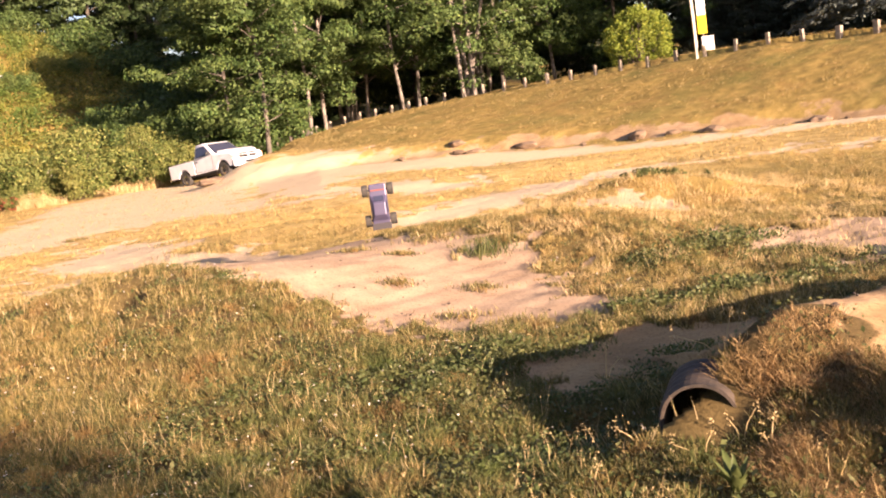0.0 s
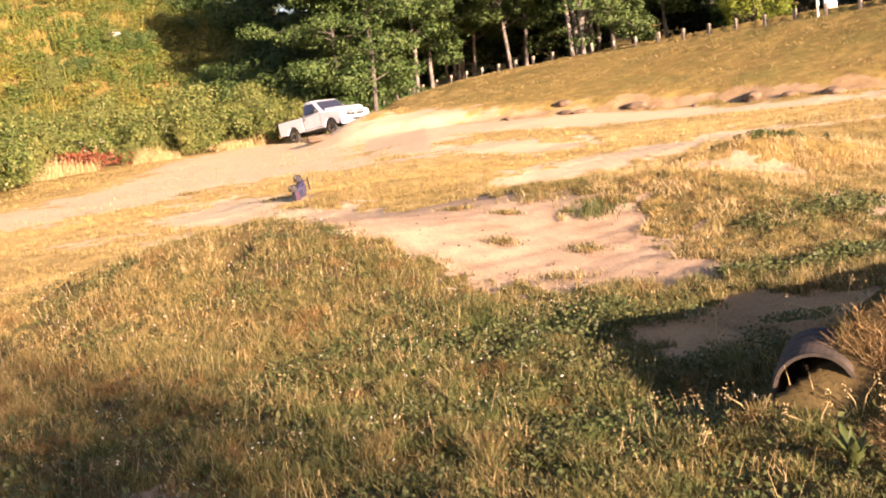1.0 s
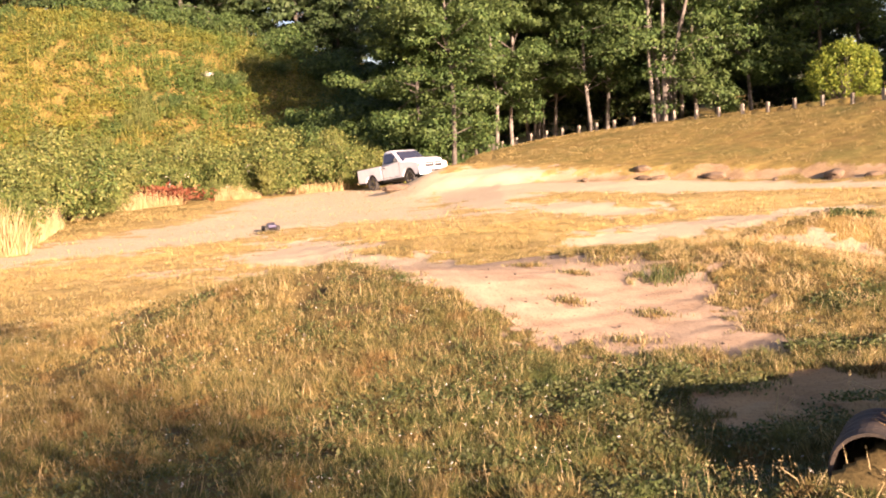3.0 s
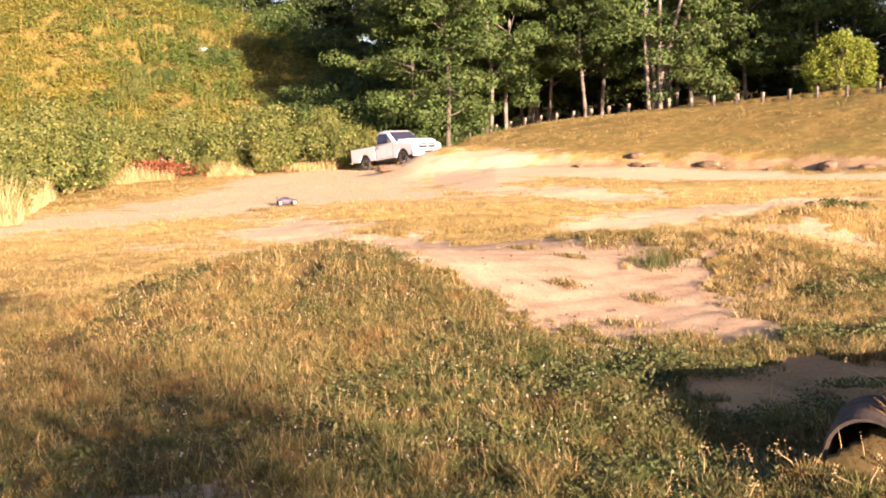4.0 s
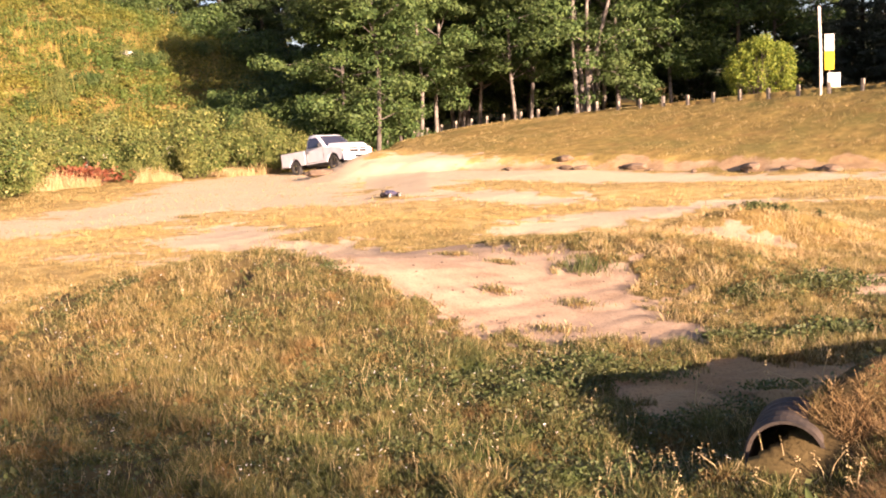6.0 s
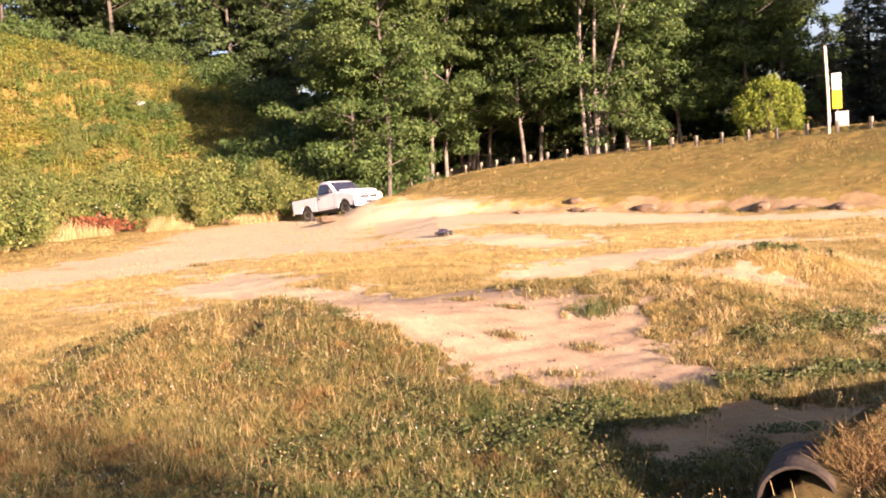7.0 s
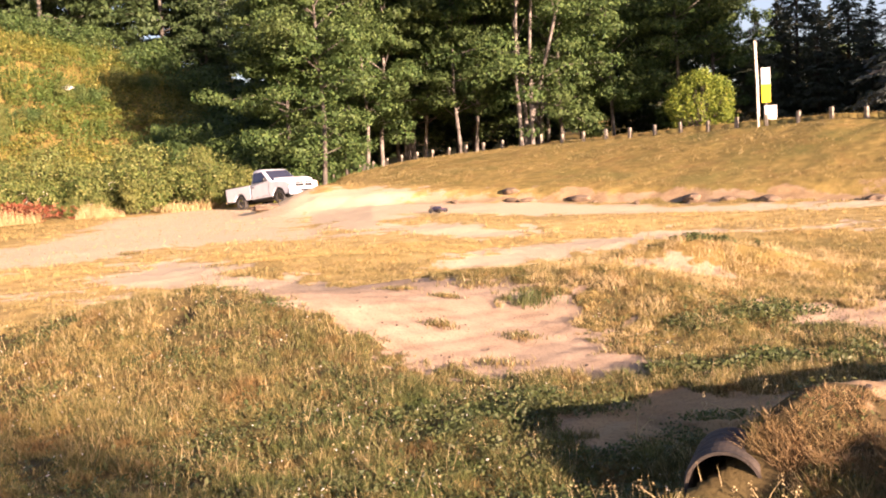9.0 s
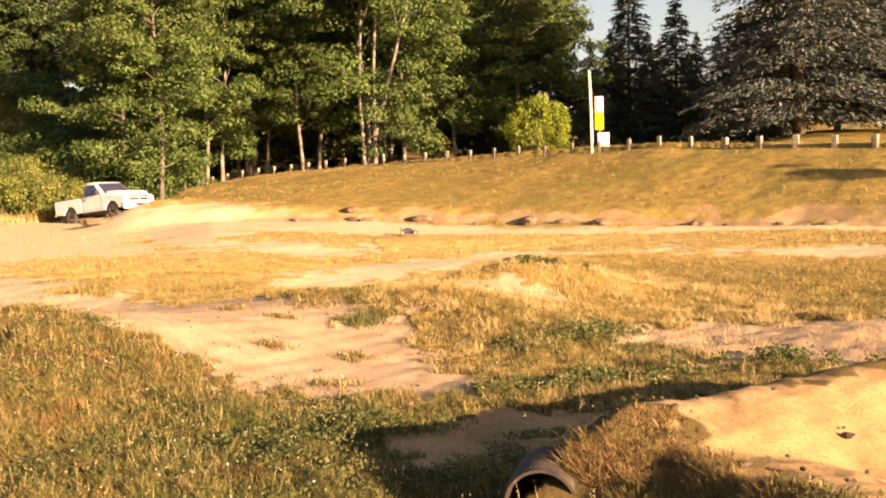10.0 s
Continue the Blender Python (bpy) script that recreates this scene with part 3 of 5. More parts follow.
def tube(points, radii, sides=7):
    """Arrays of a tapered tube through points."""
    p, n = np.asarray(points, float), len(points)
    v = []
    for i in range(n):
        d = p[min(i + 1, n - 1)] - p[max(i - 1, 0)]
        d = d / (np.linalg.norm(d) + 1e-9)
        a = np.cross(d, (0.31, 0.95, 0.1))
        a /= np.linalg.norm(a)
        b = np.cross(d, a)
        for k in range(sides):
            t = 2 * math.pi * k / sides
            v.append(p[i] + radii[i] * (math.cos(t) * a + math.sin(t) * b))
    f = [(i * sides + k, i * sides + (k + 1) % sides, (i + 1) * sides + (k + 1) % sides, (i + 1) * sides + k) for i in range(n - 1) for k in range(sides)]
    return np.array(v), np.array(f)


def join(pieces):
    vs, fs, base = [], [], 0
    for v, f in pieces:
        vs.append(v)
        fs.append(f + base)
        base += len(v)
    return np.concatenate(vs), np.concatenate(fs)


def leaves(centres, size, g, flat=0.0):
    """A pointed leaf, one three-cornered face, at every centre."""
    n = len(centres)
    d = g.normal(size=(n, 3))
    d[:, 2] *= 1 - flat
    d /= np.linalg.norm(d, axis=1)[:, None]
    e = np.cross(d, g.normal(size=(n, 3)))
    e /= np.linalg.norm(e, axis=1)[:, None]
    s = size * (0.6 + 0.8 * g.random(n))[:, None]
    v = np.stack((centres - d * s * 0.8 + e * s * 0.5, centres - d * s * 0.7 - e * s * 0.5, centres + d * s), 1).reshape(-1, 3)
    return v, np.arange(n)[:, None] * 3 + np.array([[0, 1, 2]])


def lobe_leaves(middles, reach, per, size, g, flat=0.55):
    """Leaves laid over the outsides of rounded lobes, like shingles; some hang loose."""
    cs, ns = [], []
    for q in middles:
        m = int(per * (0.6 + 0.8 * g.random()))
        d = g.normal(size=(m, 3))
        d /= np.linalg.norm(d, axis=1)[:, None]
        d = d[d[:, 2] > -0.75]
        w = reach * (0.65 + 0.7 * g.random())
        bump_out = 1 + 0.22 * np.sin(d[:, 0] * 5 + q[0] * 9) * np.cos(d[:, 1] * 5 + q[2] * 7)
        cs.append(q + d * np.array([w, w, w * flat]) * (bump_out * (0.62 + 0.46 * g.random(len(d)) ** 0.6))[:, None])
        ns.append(d * np.array([1, 1, 1 / flat]) + 0.55 * g.normal(size=d.shape) + np.array([0, 0, 0.35]))
    c, nrm = np.concatenate(cs), np.concatenate(ns)
    nrm /= np.linalg.norm(nrm, axis=1)[:, None]
    d = np.cross(nrm, g.normal(size=c.shape))
    d /= np.linalg.norm(d, axis=1)[:, None]
    e = np.cross(nrm, d)
    s = size * (0.6 + 0.8 * g.random(len(c)))[:, None]
    v = np.stack((c - d * s * 0.8 + e * s * 0.6, c - d * s * 0.7 - e * s * 0.6, c + d * s), 1).reshape(-1, 3)
    return v, np.arange(len(c))[:, None] * 3 + np.array([[0, 1, 2]])


def broadleaf(name, seed, tall, spread, bole, leaf, clumps, per, trunk_mat, leaf_mat, label, stems=1, low=0.18):
    g = np.random.default_rng(seed)
    root = thing(name, pose(0, 0, -200), label, "tree")
    wood, tips = [], []
    for s in range(stems):
        lean = g.normal(size=2) * (0.05 if stems == 1 else 0.11) * tall
        zs = np.linspace(-0.3, tall * 0.92, 9)
        u = np.clip(zs / tall, 0, 1)
        off = g.normal(size=2) * (0.0 if stems == 1 else 0.35)
        path = np.stack((off[0] + lean[0] * u ** 1.3 + 0.15 * np.sin(u * 7 + s), off[1] + lean[1] * u ** 1.3 + 0.15 * np.cos(u * 6 + s), zs), -1)
        wood.append(tube(path, bole * (1 - 0.93 * u) + 0.015))
        for k in range(clumps // stems):
            h = tall * (low + (0.97 - low) * g.random() ** 0.85)
            w = spread * (0.45 + 0.75 * math.sin(math.pi * min(max((h / tall - low * 0.5) / (1.02 - low * 0.5), 0.03), 1) ** 0.8)) * (0.35 + 0.75 * g.random() ** 0.6)
            a = g.random() * 2 * math.pi
            start = np.array([np.interp(h * 0.85, path[:, 2], path[:, i]) for i in (0, 1)] + [h * 0.85])
            tip = start + np.array([math.cos(a) * w, math.sin(a) * w, h * 0.12 + 0.25 * w * g.normal()])
            mid = (start + tip) / 2 + np.array([0, 0, 0.12 * w])
            if k % 2 == 0:
                wood.append(tube([start, mid, tip], [0.03 + bole * 0.10, 0.028, 0.01], 5))
            tips.append(tip)
            if g.random() < 0.7:
                tips.append(mid + g.normal(size=3) * 0.3)
    v, f = join(wood)
    part("trunk", fast_mesh("trunk", v, f, trunk_mat, True), None, root)
    v, f = lobe_leaves(tips, spread * 0.25, per, leaf, g)
    part("crown", fast_mesh("crown", v, f, leaf_mat), None, root)
    return root


def conifer(name, seed, tall, spread, bole, leaf_mat, label, whorls=26, arms=9, sprays=26, droop=0.25, low=0.08, size=0.26):
    g = np.random.default_rng(seed)
    root = thing(name, pose(0, 0, -200), label, "tree")
    zs = np.linspace(-0.3, tall, 8)
    wood = [tube(np.stack((0 * zs, 0 * zs, zs), -1), bole * (1 - np.clip(zs / tall, 0, 1)) + 0.02)]
    cs, ds = [], []
    for i in range(whorls):
        u = (i + g.random() * 0.6) / whorls
        h = tall * (low + (0.99 - low) * u)
        ln = spread * (1 - u) ** 0.8 + 0.15
        h0 = h
        for k in range(arms):
            h = h0 + 0.35 * g.normal() * tall / whorls
            a = g.random() * 2 * math.pi
            L = ln * (0.6 + 0.5 * g.random())
            t = np.linspace(0.12, 1, 4)
            arm = np.stack((np.cos(a) * L * t, np.sin(a) * L * t, h + L * (0.12 * t - droop * t ** 2)), -1)
            if k % 2 == 0:
                wood.append(tube(arm, [0.04, 0.03, 0.02, 0.008], 4))
            n = max(4, int(sprays * L / spread))
            q = 0.25 + 0.75 * g.random(n) ** 0.7
            side = g.normal(size=n) * 0.16 * L
            c = np.stack((np.cos(a) * L * q - np.sin(a) * side, np.sin(a) * L * q + np.cos(a) * side, h + L * (0.12 * q - droop * q ** 2) - 0.06 * g.random(n) - 0.12 * np.abs(side)), -1)
            cs.append(c)
            out = np.stack((np.cos(a) + 0 * q - np.sin(a) * side / L * 3, np.sin(a) + 0 * q + np.cos(a) * side / L * 3, 0.12 - 2 * droop * q), -1)
            ds.append(out)
    v, f = join(wood)
    part("trunk", fast_mesh("trunk", v, f, FIR_BARK, True), None, root)
    c, d = np.concatenate(cs), np.concatenate(ds)
    d = d / np.linalg.norm(d, axis=1)[:, None] + 0.35 * g.normal(size=d.shape)
    d /= np.linalg.norm(d, axis=1)[:, None]
    e = np.cross(d, np.array([0, 0, 1.0]) + 0.45 * g.normal(size=d.shape))
    e /= np.linalg.norm(e, axis=1)[:, None]
    w = size * (0.6 + 0.8 * g.random(len(c)))[:, None]
    v = np.stack((c - d * w * 0.7 + e * w * 0.35, c - d * w * 0.7 - e * w * 0.35, c + d * w), 1).reshape(-1, 3)
    f = np.arange(len(c))[:, None] * 3 + np.array([[0, 1, 2]])
    part("crown", fast_mesh("crown", v, f, leaf_mat), None, root)
    return root


def bush(name, seed, wide, tall, n, leaf, leaf_mat, label, category="bush"):
    g = np.random.default_rng(seed)
    root = thing(name, pose(0, 0, -200), label, category)
    stems, cs = [], []
    for k in range(16):
        a, w = g.random() * 2 * math.pi, wide * g.random() ** 0.6
        tip = np.array([math.cos(a) * w, math.sin(a) * w, tall * (0.45 + 0.55 * g.random()) * (1 - 0.35 * (w / wide) ** 2)])
        stems.append(tube([(0.15 * math.cos(a), 0.15 * math.sin(a), -0.15), tip * np.array([0.5, 0.5, 0.75]), tip], [0.03, 0.02, 0.006], 4))
        cs += [tip, tip * np.array([0.7, 0.7, 0.55]) + g.normal(size=3) * 0.15]
    v, f = join(stems)
    tagged(part("stem_mass", fast_mesh("stem_mass", v, f, FIR_BARK), None, root), kind="stuff")
    v, f = lobe_leaves(cs, wide * 0.3, n // 32, leaf, g, 0.75)
    v[:, 2] = np.abs(v[:, 2])
    part("foliage", fast_mesh("foliage", v, f, leaf_mat), None, root)
    return root


def plant(ob, x, y, turn, size=1.0, sink=0.0, group="", label=""):
    """A copy of a plant, rooted in the ground."""
    c = copy_thing(ob, pose(x, y, float(height(x, y)) - sink, 0, 0, turn))
    c.scale = (size, size, size)
    tagged(c, label, group=group)
    return c


def polar(az, r):
    return r * math.sin(radians(az)), r * math.cos(radians(az))


MAPLE = broadleaf("broadleaf_tree", 1, 15, 3.6, 0.14, 0.105, 62, 330, BARK, LEAF_GREEN, "leafy green broadleaf tree at the wood's edge", 1, 0.12)
ALDER = broadleaf("broadleaf_tree", 2, 13, 2.9, 0.12, 0.10, 46, 270, BIRCH, LEAF_GREEN, "slender pale-barked tree with green leaves", 1, 0.2)
CLUMP = broadleaf("broadleaf_tree", 3, 17, 4.2, 0.13, 0.105, 72, 330, BIRCH, LEAF_GREEN, "many-stemmed pale-barked tree with green crown", 4, 0.17)
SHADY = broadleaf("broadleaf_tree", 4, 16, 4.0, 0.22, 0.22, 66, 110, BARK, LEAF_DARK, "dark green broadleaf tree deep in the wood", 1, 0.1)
FIR = conifer("fir_tree", 5, 20, 4.9, 0.25, NEEDLES, "tall dark fir tree behind the road", 38, 13, 64, size=0.26)
BLUE = conifer("spruce_tree", 6, 15, 4.6, 0.26, SPRUCE, "broad blue-grey spruce with drooping boughs to the ground", 32, 24, 170, 0.28, 0.06, 0.13)
BRAMBLES = bush("bramble_bush", 7, 1.5, 1.75, 15000, 0.042, BRAMBLE, "tangled green bramble bush at the track's edge")
THICKET = bush("thicket_bush", 8, 1.9, 1.9, 9500, 0.066, LEAF_GREEN, "dark green thicket bush on the hillside")

EDGE = "trees along the wood's edge"
# az, distance, turn, size
for az, r, turn, size in ((-5.0, 60.5, 20, 1.05), (-6.7, 63, 200, 1.0), (-3.6, 67, 140, 1.08), (-5.9, 70, 250, 1.0), (-4.2, 76, 80, 1.15), (8.3, 64, 200, 0.95), (14.5, 66, 310, 0.95), (16.5, 68, 45, 0.9)):
    plant(MAPLE, *polar(az, r), turn, size, group=EDGE)
for az, r, turn, size in ((-2.6, 65, 0, 1.0), (-1.6, 67, 120, 1.1), (2.6, 66, 220, 1.0), (3.6, 68, 40, 1.05), (11.2, 65, 160, 0.95), (0.8, 69, 70, 1.0)):
    plant(ALDER, *polar(az, r), turn, size, group=EDGE)
for az, r, turn, size in ((6.2, 62, 15, 1.0), (7.4, 67, 190, 1.02), (-0.3, 72, 100, 1.0)):
    plant(CLUMP, *polar(az, r), turn, size, group=EDGE)
DEEP = "trees deep in the wood"
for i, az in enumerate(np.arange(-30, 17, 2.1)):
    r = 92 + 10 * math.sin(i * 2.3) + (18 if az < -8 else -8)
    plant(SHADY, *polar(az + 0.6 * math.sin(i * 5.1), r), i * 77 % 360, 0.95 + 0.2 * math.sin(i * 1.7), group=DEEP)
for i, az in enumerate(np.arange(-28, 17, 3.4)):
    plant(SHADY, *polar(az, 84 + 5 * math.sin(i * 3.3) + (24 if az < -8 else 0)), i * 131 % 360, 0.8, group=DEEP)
FIRS = "fir trees behind the wood"
for i, az in enumerate(np.arange(-29, 16, 3.1)):
    plant(FIR, *polar(az + math.sin(i * 4.0), 118 + 9 * math.sin(i * 1.9)), i * 50, 1.05 + 0.2 * math.sin(i * 2.7), group=FIRS)
for az, r, size in ((18.7, 70, 0.40), (19.8, 76, 0.48), (20.8, 78, 0.74), (21.8, 74, 0.44), (23.3, 78, 0.63), (24.4, 75, 0.44), (25.5, 76, 0.43), (26.7, 74, 0.50), (27.7, 72, 0.50), (20.3, 88, 0.5), (22.4, 90, 0.52), (24.0, 88, 0.46), (26.0, 90, 0.46), (28.2, 86, 0.5), (29.6, 74, 0.8), (31.5, 70, 0.9), (33.8, 72, 1.0), (36.0, 64, 1.0), (38.5, 62, 1.0)):
    plant(FIR, *polar(az, r), az * 40 % 360, size, group=FIRS)
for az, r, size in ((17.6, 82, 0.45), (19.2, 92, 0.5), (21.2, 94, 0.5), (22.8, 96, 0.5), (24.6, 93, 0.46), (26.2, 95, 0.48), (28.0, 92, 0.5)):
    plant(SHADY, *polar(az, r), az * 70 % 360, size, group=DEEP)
plant(BLUE, *polar(29.6, 55), 30, 1.22)
plant(BLUE, *polar(34.8, 58), 110, 0.9)
# trees behind and beside the camera, whose long shadows lie across the turf
plant(SHADY, 20.6, -32.0, 40, 1.2, group=EDGE)
plant(ALDER, 30.1, 19.7, 60, 0.36, group=EDGE)
for o in (MAPLE, ALDER, CLUMP, SHADY, FIR, BLUE):
    for c in list(o.children):
        bpy.data.objects.remove(c)
    bpy.data.objects.remove(o)

ROW = "bramble bushes beside the track"
k = 0
for az, r, size in ((-10.4, 60.5, 1.1), (-11.2, 60, 1.35), (-12.3, 59, 1.5), (-13.4, 58.5, 1.5), (-14.6, 58, 1.55), (-15.9, 57.5, 1.5), (-17.2, 58, 1.5), (-18.5, 57.5, 1.4), (-19.9, 58, 1.5), (-21.4, 58, 1.6), (-23.0, 56, 1.5), (-24.4, 52, 1.4),
                    (-24.2, 46, 1.0), (-25.8, 44, 1.3), (-27.3, 40, 1.3), (-28.5, 34, 1.2), (-30.2, 29, 1.2), (-30.5, 38, 1.5), (-12.0, 63, 1.5), (-14.2, 62.5, 1.6), (-16.6, 62, 1.7), (-19.2, 62, 1.6), (-21.6, 62.5, 1.7), (-24.2, 60, 1.7), (-26.8, 54, 1.7), (-29, 48, 1.7), (-18.4, 54.5, 0.7), (-16.2, 55.5, 0.8)):
    plant(BRAMBLES, *polar(az + 0.4 * math.sin(k * 2.9), r + 1.1 * math.sin(k * 4.7)), k * 67 % 360, size * (1 + 0.24 * math.sin(k * 1.9)), 0.05, ROW)
    k += 1
for az, r, size in ((-8.6, 66, 1.3), (-9.6, 67, 1.5), (-10.8, 68, 1.5), (-12.2, 69, 1.4), (-10.2, 72, 1.8), (-8.4, 71, 1.7), (-13.2, 72, 1.2), (-7.6, 64, 1.2), (-14, 90, 1.6), (-11.5, 86, 1.7), (-17, 93, 1.5), (-20, 96, 1.4), (-9.5, 80, 1.9), (-24, 97, 1.5), (-8.6, 88, 2.0)):
    plant(THICKET, *polar(az, r), k * 67 % 360, size, 0.05, "thicket bushes on the hillside")
    k += 1
# unseen bushes added behind the camera to throw shade on the nearest turf
for x, y, size in ((-0.9, -4.8, 1.45), (0.2, -4.7, 1.48), (1.2, -4.6, 1.5), (2.3, -4.5, 1.4)):
    plant(THICKET, x, y, k * 67 % 360, size, 0.05, "hedge bushes", "unseen dark green bush added to shade the nearest turf")
    k += 1
for i in range(22):
    plant(BRAMBLES if i % 3 else THICKET, *polar(-9.5 - 19 * ((i * 0.618) % 1), 64 + 30 * ((i * 0.377) % 1)), i * 47, 0.55 + 0.5 * ((i * 0.71) % 1), 0.2, "small bushes on the hillside", "low green bush among the hillside weeds")
for o in (BRAMBLES, THICKET):
    for c in list(o.children):
        bpy.data.objects.remove(c)
    bpy.data.objects.remove(o)


def build_weeds():
    g = np.random.default_rng(9)
    n = 5200
    x, y = sector(n, 59, 101, -31, -6.8)
    tall = 0.15 + 0.75 * grain(x, y, 2.2, 31) ** 2 + 0.35 * grain(x, y, 0.8, 33)
    v, f = lobe_leaves(np.stack((x, y, height(x, y) + tall), -1), 0.5, 62, 0.085, g, 0.8)
    tagged(new("hillside_weeds", fast_mesh("hillside_weeds", v, f, WEEDS)), "tall yellow-green weeds covering the hillside", "weeds", kind="stuff")
    n = 9000
    x, y = sector(n, 59, 99, -31, -7.5)
    keep = grain(x, y, 2.6, 35) > 0.62
    v, f = blades(x[keep], y[keep], 0.9 + 0.7 * grain(x[keep], y[keep], 3.0, 37), 0.05, 0.25)
    tagged(new("hillside_stalks", fast_mesh("hillside_stalks", v, f, STALKS)), "dry tan and yellow weed stalks on the hillside", "weeds", kind="stuff")


build_weeds()


def build_shrub(x, y):
    """A clipped-looking globe of upright sprays."""
    g = np.random.default_rng(12)
    root = thing("golden_shrub", pose(x, y, float(height(x, y)) - 0.36), "rounded yellow-green shrub beside the road posts", "shrub")
    n = 420
    d = g.normal(size=(n, 3))
    d /= np.linalg.norm(d, axis=1)[:, None]
    d[:, 2] = np.where(d[:, 2] < -0.75, -d[:, 2], d[:, 2])
    lump = 1 + 0.10 * np.sin(d[:, 0] * 5 + 1) * np.cos(d[:, 2] * 6)
    tip = d * np.array([1.62, 1.62, 1.42]) * (lump * (0.72 + 0.3 * g.random(n) ** 0.5))[:, None] + np.array([0, 0, 1.38])
    c = np.repeat(tip, 34, 0)
    u = g.random((len(c), 1))
    c = c + u * np.array([0, 0, 0.32]) + g.normal(size=c.shape) * np.array([0.085, 0.085, 0.07])
    c = c[c[:, 2] > 0.02]
    v, f = leaves(c, 0.06, g)
    part("foliage", fast_mesh("foliage", v, f, SHRUB), None, root)
    st = [tube([(0, 0, -0.1), t * np.array([0.4, 0.4, 0.5]), t], [0.035, 0.02, 0.006], 4) for t in tip[:40]]
    v, f = join(st)
    part("branch_mass", fast_mesh("branch_mass", v, f, FIR_BARK), None, root)


build_shrub(*polar(15.75, 52))


# ---------------------------------------------------------------- things along the road
def box(bm, x0, x1, y0, y1, z0, z1, bevel=0.0):
    m = bmesh.ops.create_cube(bm, size=1, matrix=Matrix.LocRotScale(((x0 + x1) / 2, (y0 + y1) / 2, (z0 + z1) / 2), None, (x1 - x0, y1 - y0, z1 - z0)))
    if bevel:
        es = list({e for v in m["verts"] for e in v.link_edges})
        bmesh.ops.bevel(bm, geom=es, offset=bevel, segments=2, affect="EDGES", profile=0.5)
    return bm


def solid(outline, y0, y1, bevel=0.0):
    """An outline in x and z, drawn out from y0 to y1."""
    bm = bmesh.new()
    vs = [bm.verts.new((x, y0, z)) for x, z in outline]
    f = bm.faces.new(vs)
    r = bmesh.ops.extrude_face_region(bm, geom=[f])
    bmesh.ops.translate(bm, vec=(0, y1 - y0, 0), verts=[v for v in r["geom"] if isinstance(v, bmesh.types.BMVert)])
    bmesh.ops.recalc_face_normals(bm, faces=bm.faces)
    if bevel:
        bmesh.ops.bevel(bm, geom=[e for e in bm.edges if e.calc_face_angle(0) > 0.6], offset=bevel, segments=2, affect="EDGES", profile=0.5)
    return bm


def cylinder(bm, r, depth, m, sides=16, r2=None):
    bmesh.ops.create_cone(bm, cap_ends=True, segments=sides, radius1=r, radius2=r if r2 is None else r2, depth=depth, matrix=m)
    return bm


def post_mesh(seed):
    g = random.Random(seed)
    bm = box(bmesh.new(), -0.068, 0.068, -0.068, 0.068, -0.35, 0.48, 0.014)
    for v in bm.verts:
        v.co += Vector((g.uniform(-1, 1), g.uniform(-1, 1), g.uniform(-1, 1))) * 0.008
        if v.co.z > 0.5:
            v.co.z += 0.03 * v.co.x / 0.1
    me = bpy.data.meshes.new("bollard")
    bm.to_mesh(me)
    bm.free()
    me.materials.append(OLD_WOOD)
    return me


# posts along the road, in a straight line that runs away to the left
P0, P1 = Vector((22.6, 34.4)), Vector((-5.4, 68.9))
meshes = [post_mesh(s) for s in range(4)]
count = int((P1 - P0).length / 1.45)
for i in range(count + 1):
    p = P0.lerp(P1, i / count)
    ob = new("bollard", meshes[i % 4])
    ob.matrix_basis = pose(p.x, p.y, float(height(p.x, p.y)), 2 * math.sin(i * 2.1), 2 * math.sin(i * 3.7), 39 + 8 * math.sin(i))
    ob.scale = (1.55, 1.55, 1.0) if i < 5 else (1.0, 1.0, 1.0)
    tagged(ob, "weathered square wooden bollard at the road's edge", "bollard", "bollards along the road")


def build_poles():
    x, y = polar(18.7, 46)
    for k, (dx, dy, tall) in enumerate(((0, 0, 3.65), (0.14, 0.25, 3.6))):
        v, f = tube([(0, 0, -0.3), (0.02, 0, tall / 2), (0, 0, tall)], [0.042, 0.038, 0.034], 10)
        root = thing("utility_pole", pose(x + dx, y + dy, float(height(x + dx, y + dy)), 0, -1.2, 0), "slim pale wooden pole on the grass brow", "pole")
        part("pole", fast_mesh("pole", v, f, PALE_WOOD, True), None, root)
        part("cap", cylinder(bmesh.new(), 0.040, 0.04, pose(0, 0, tall + 0.015), 10), OLD_WOOD, root)


build_poles()


def build_sign():
    x, y = polar(19.15, 49.5)
    root = thing("banner_sign", pose(x, y, float(height(x, y)), 0, 0, -19), "tall white and yellow banner sign on a post", "sign")
    v, f = tube([(0, 0, -0.3), (0, 0, 1.4), (0, 0, 2.4)], [0.04, 0.04, 0.04], 8)
    part("post", fast_mesh("post", v, f, OLD_WOOD, True), None, root)
    part("white_panel", box(bmesh.new(), -0.20, 0.20, -0.09, -0.05, 1.70, 2.45, 0.01), SIGN_WHITE, root, "white upper panel")
    part("yellow_panel", box(bmesh.new(), -0.20, 0.20, -0.09, -0.05, 0.87, 1.69, 0.01), SIGN_YELLOW, root, "bright yellow lower panel")
    x, y = polar(19.35, 48.5)
    root = thing("utility_box", pose(x, y, float(height(x, y)), 0, 0, -15), "pale grey utility box below the banner sign", "box")
    part("body", box(bmesh.new(), -0.26, 0.26, -0.2, 0.2, -0.1, 0.66, 0.02), SIGN_WHITE, root)
    part("lid", box(bmesh.new(), -0.28, 0.28, -0.22, 0.22, 0.663, 0.70, 0.015), SIGN_WHITE, root)


build_sign()


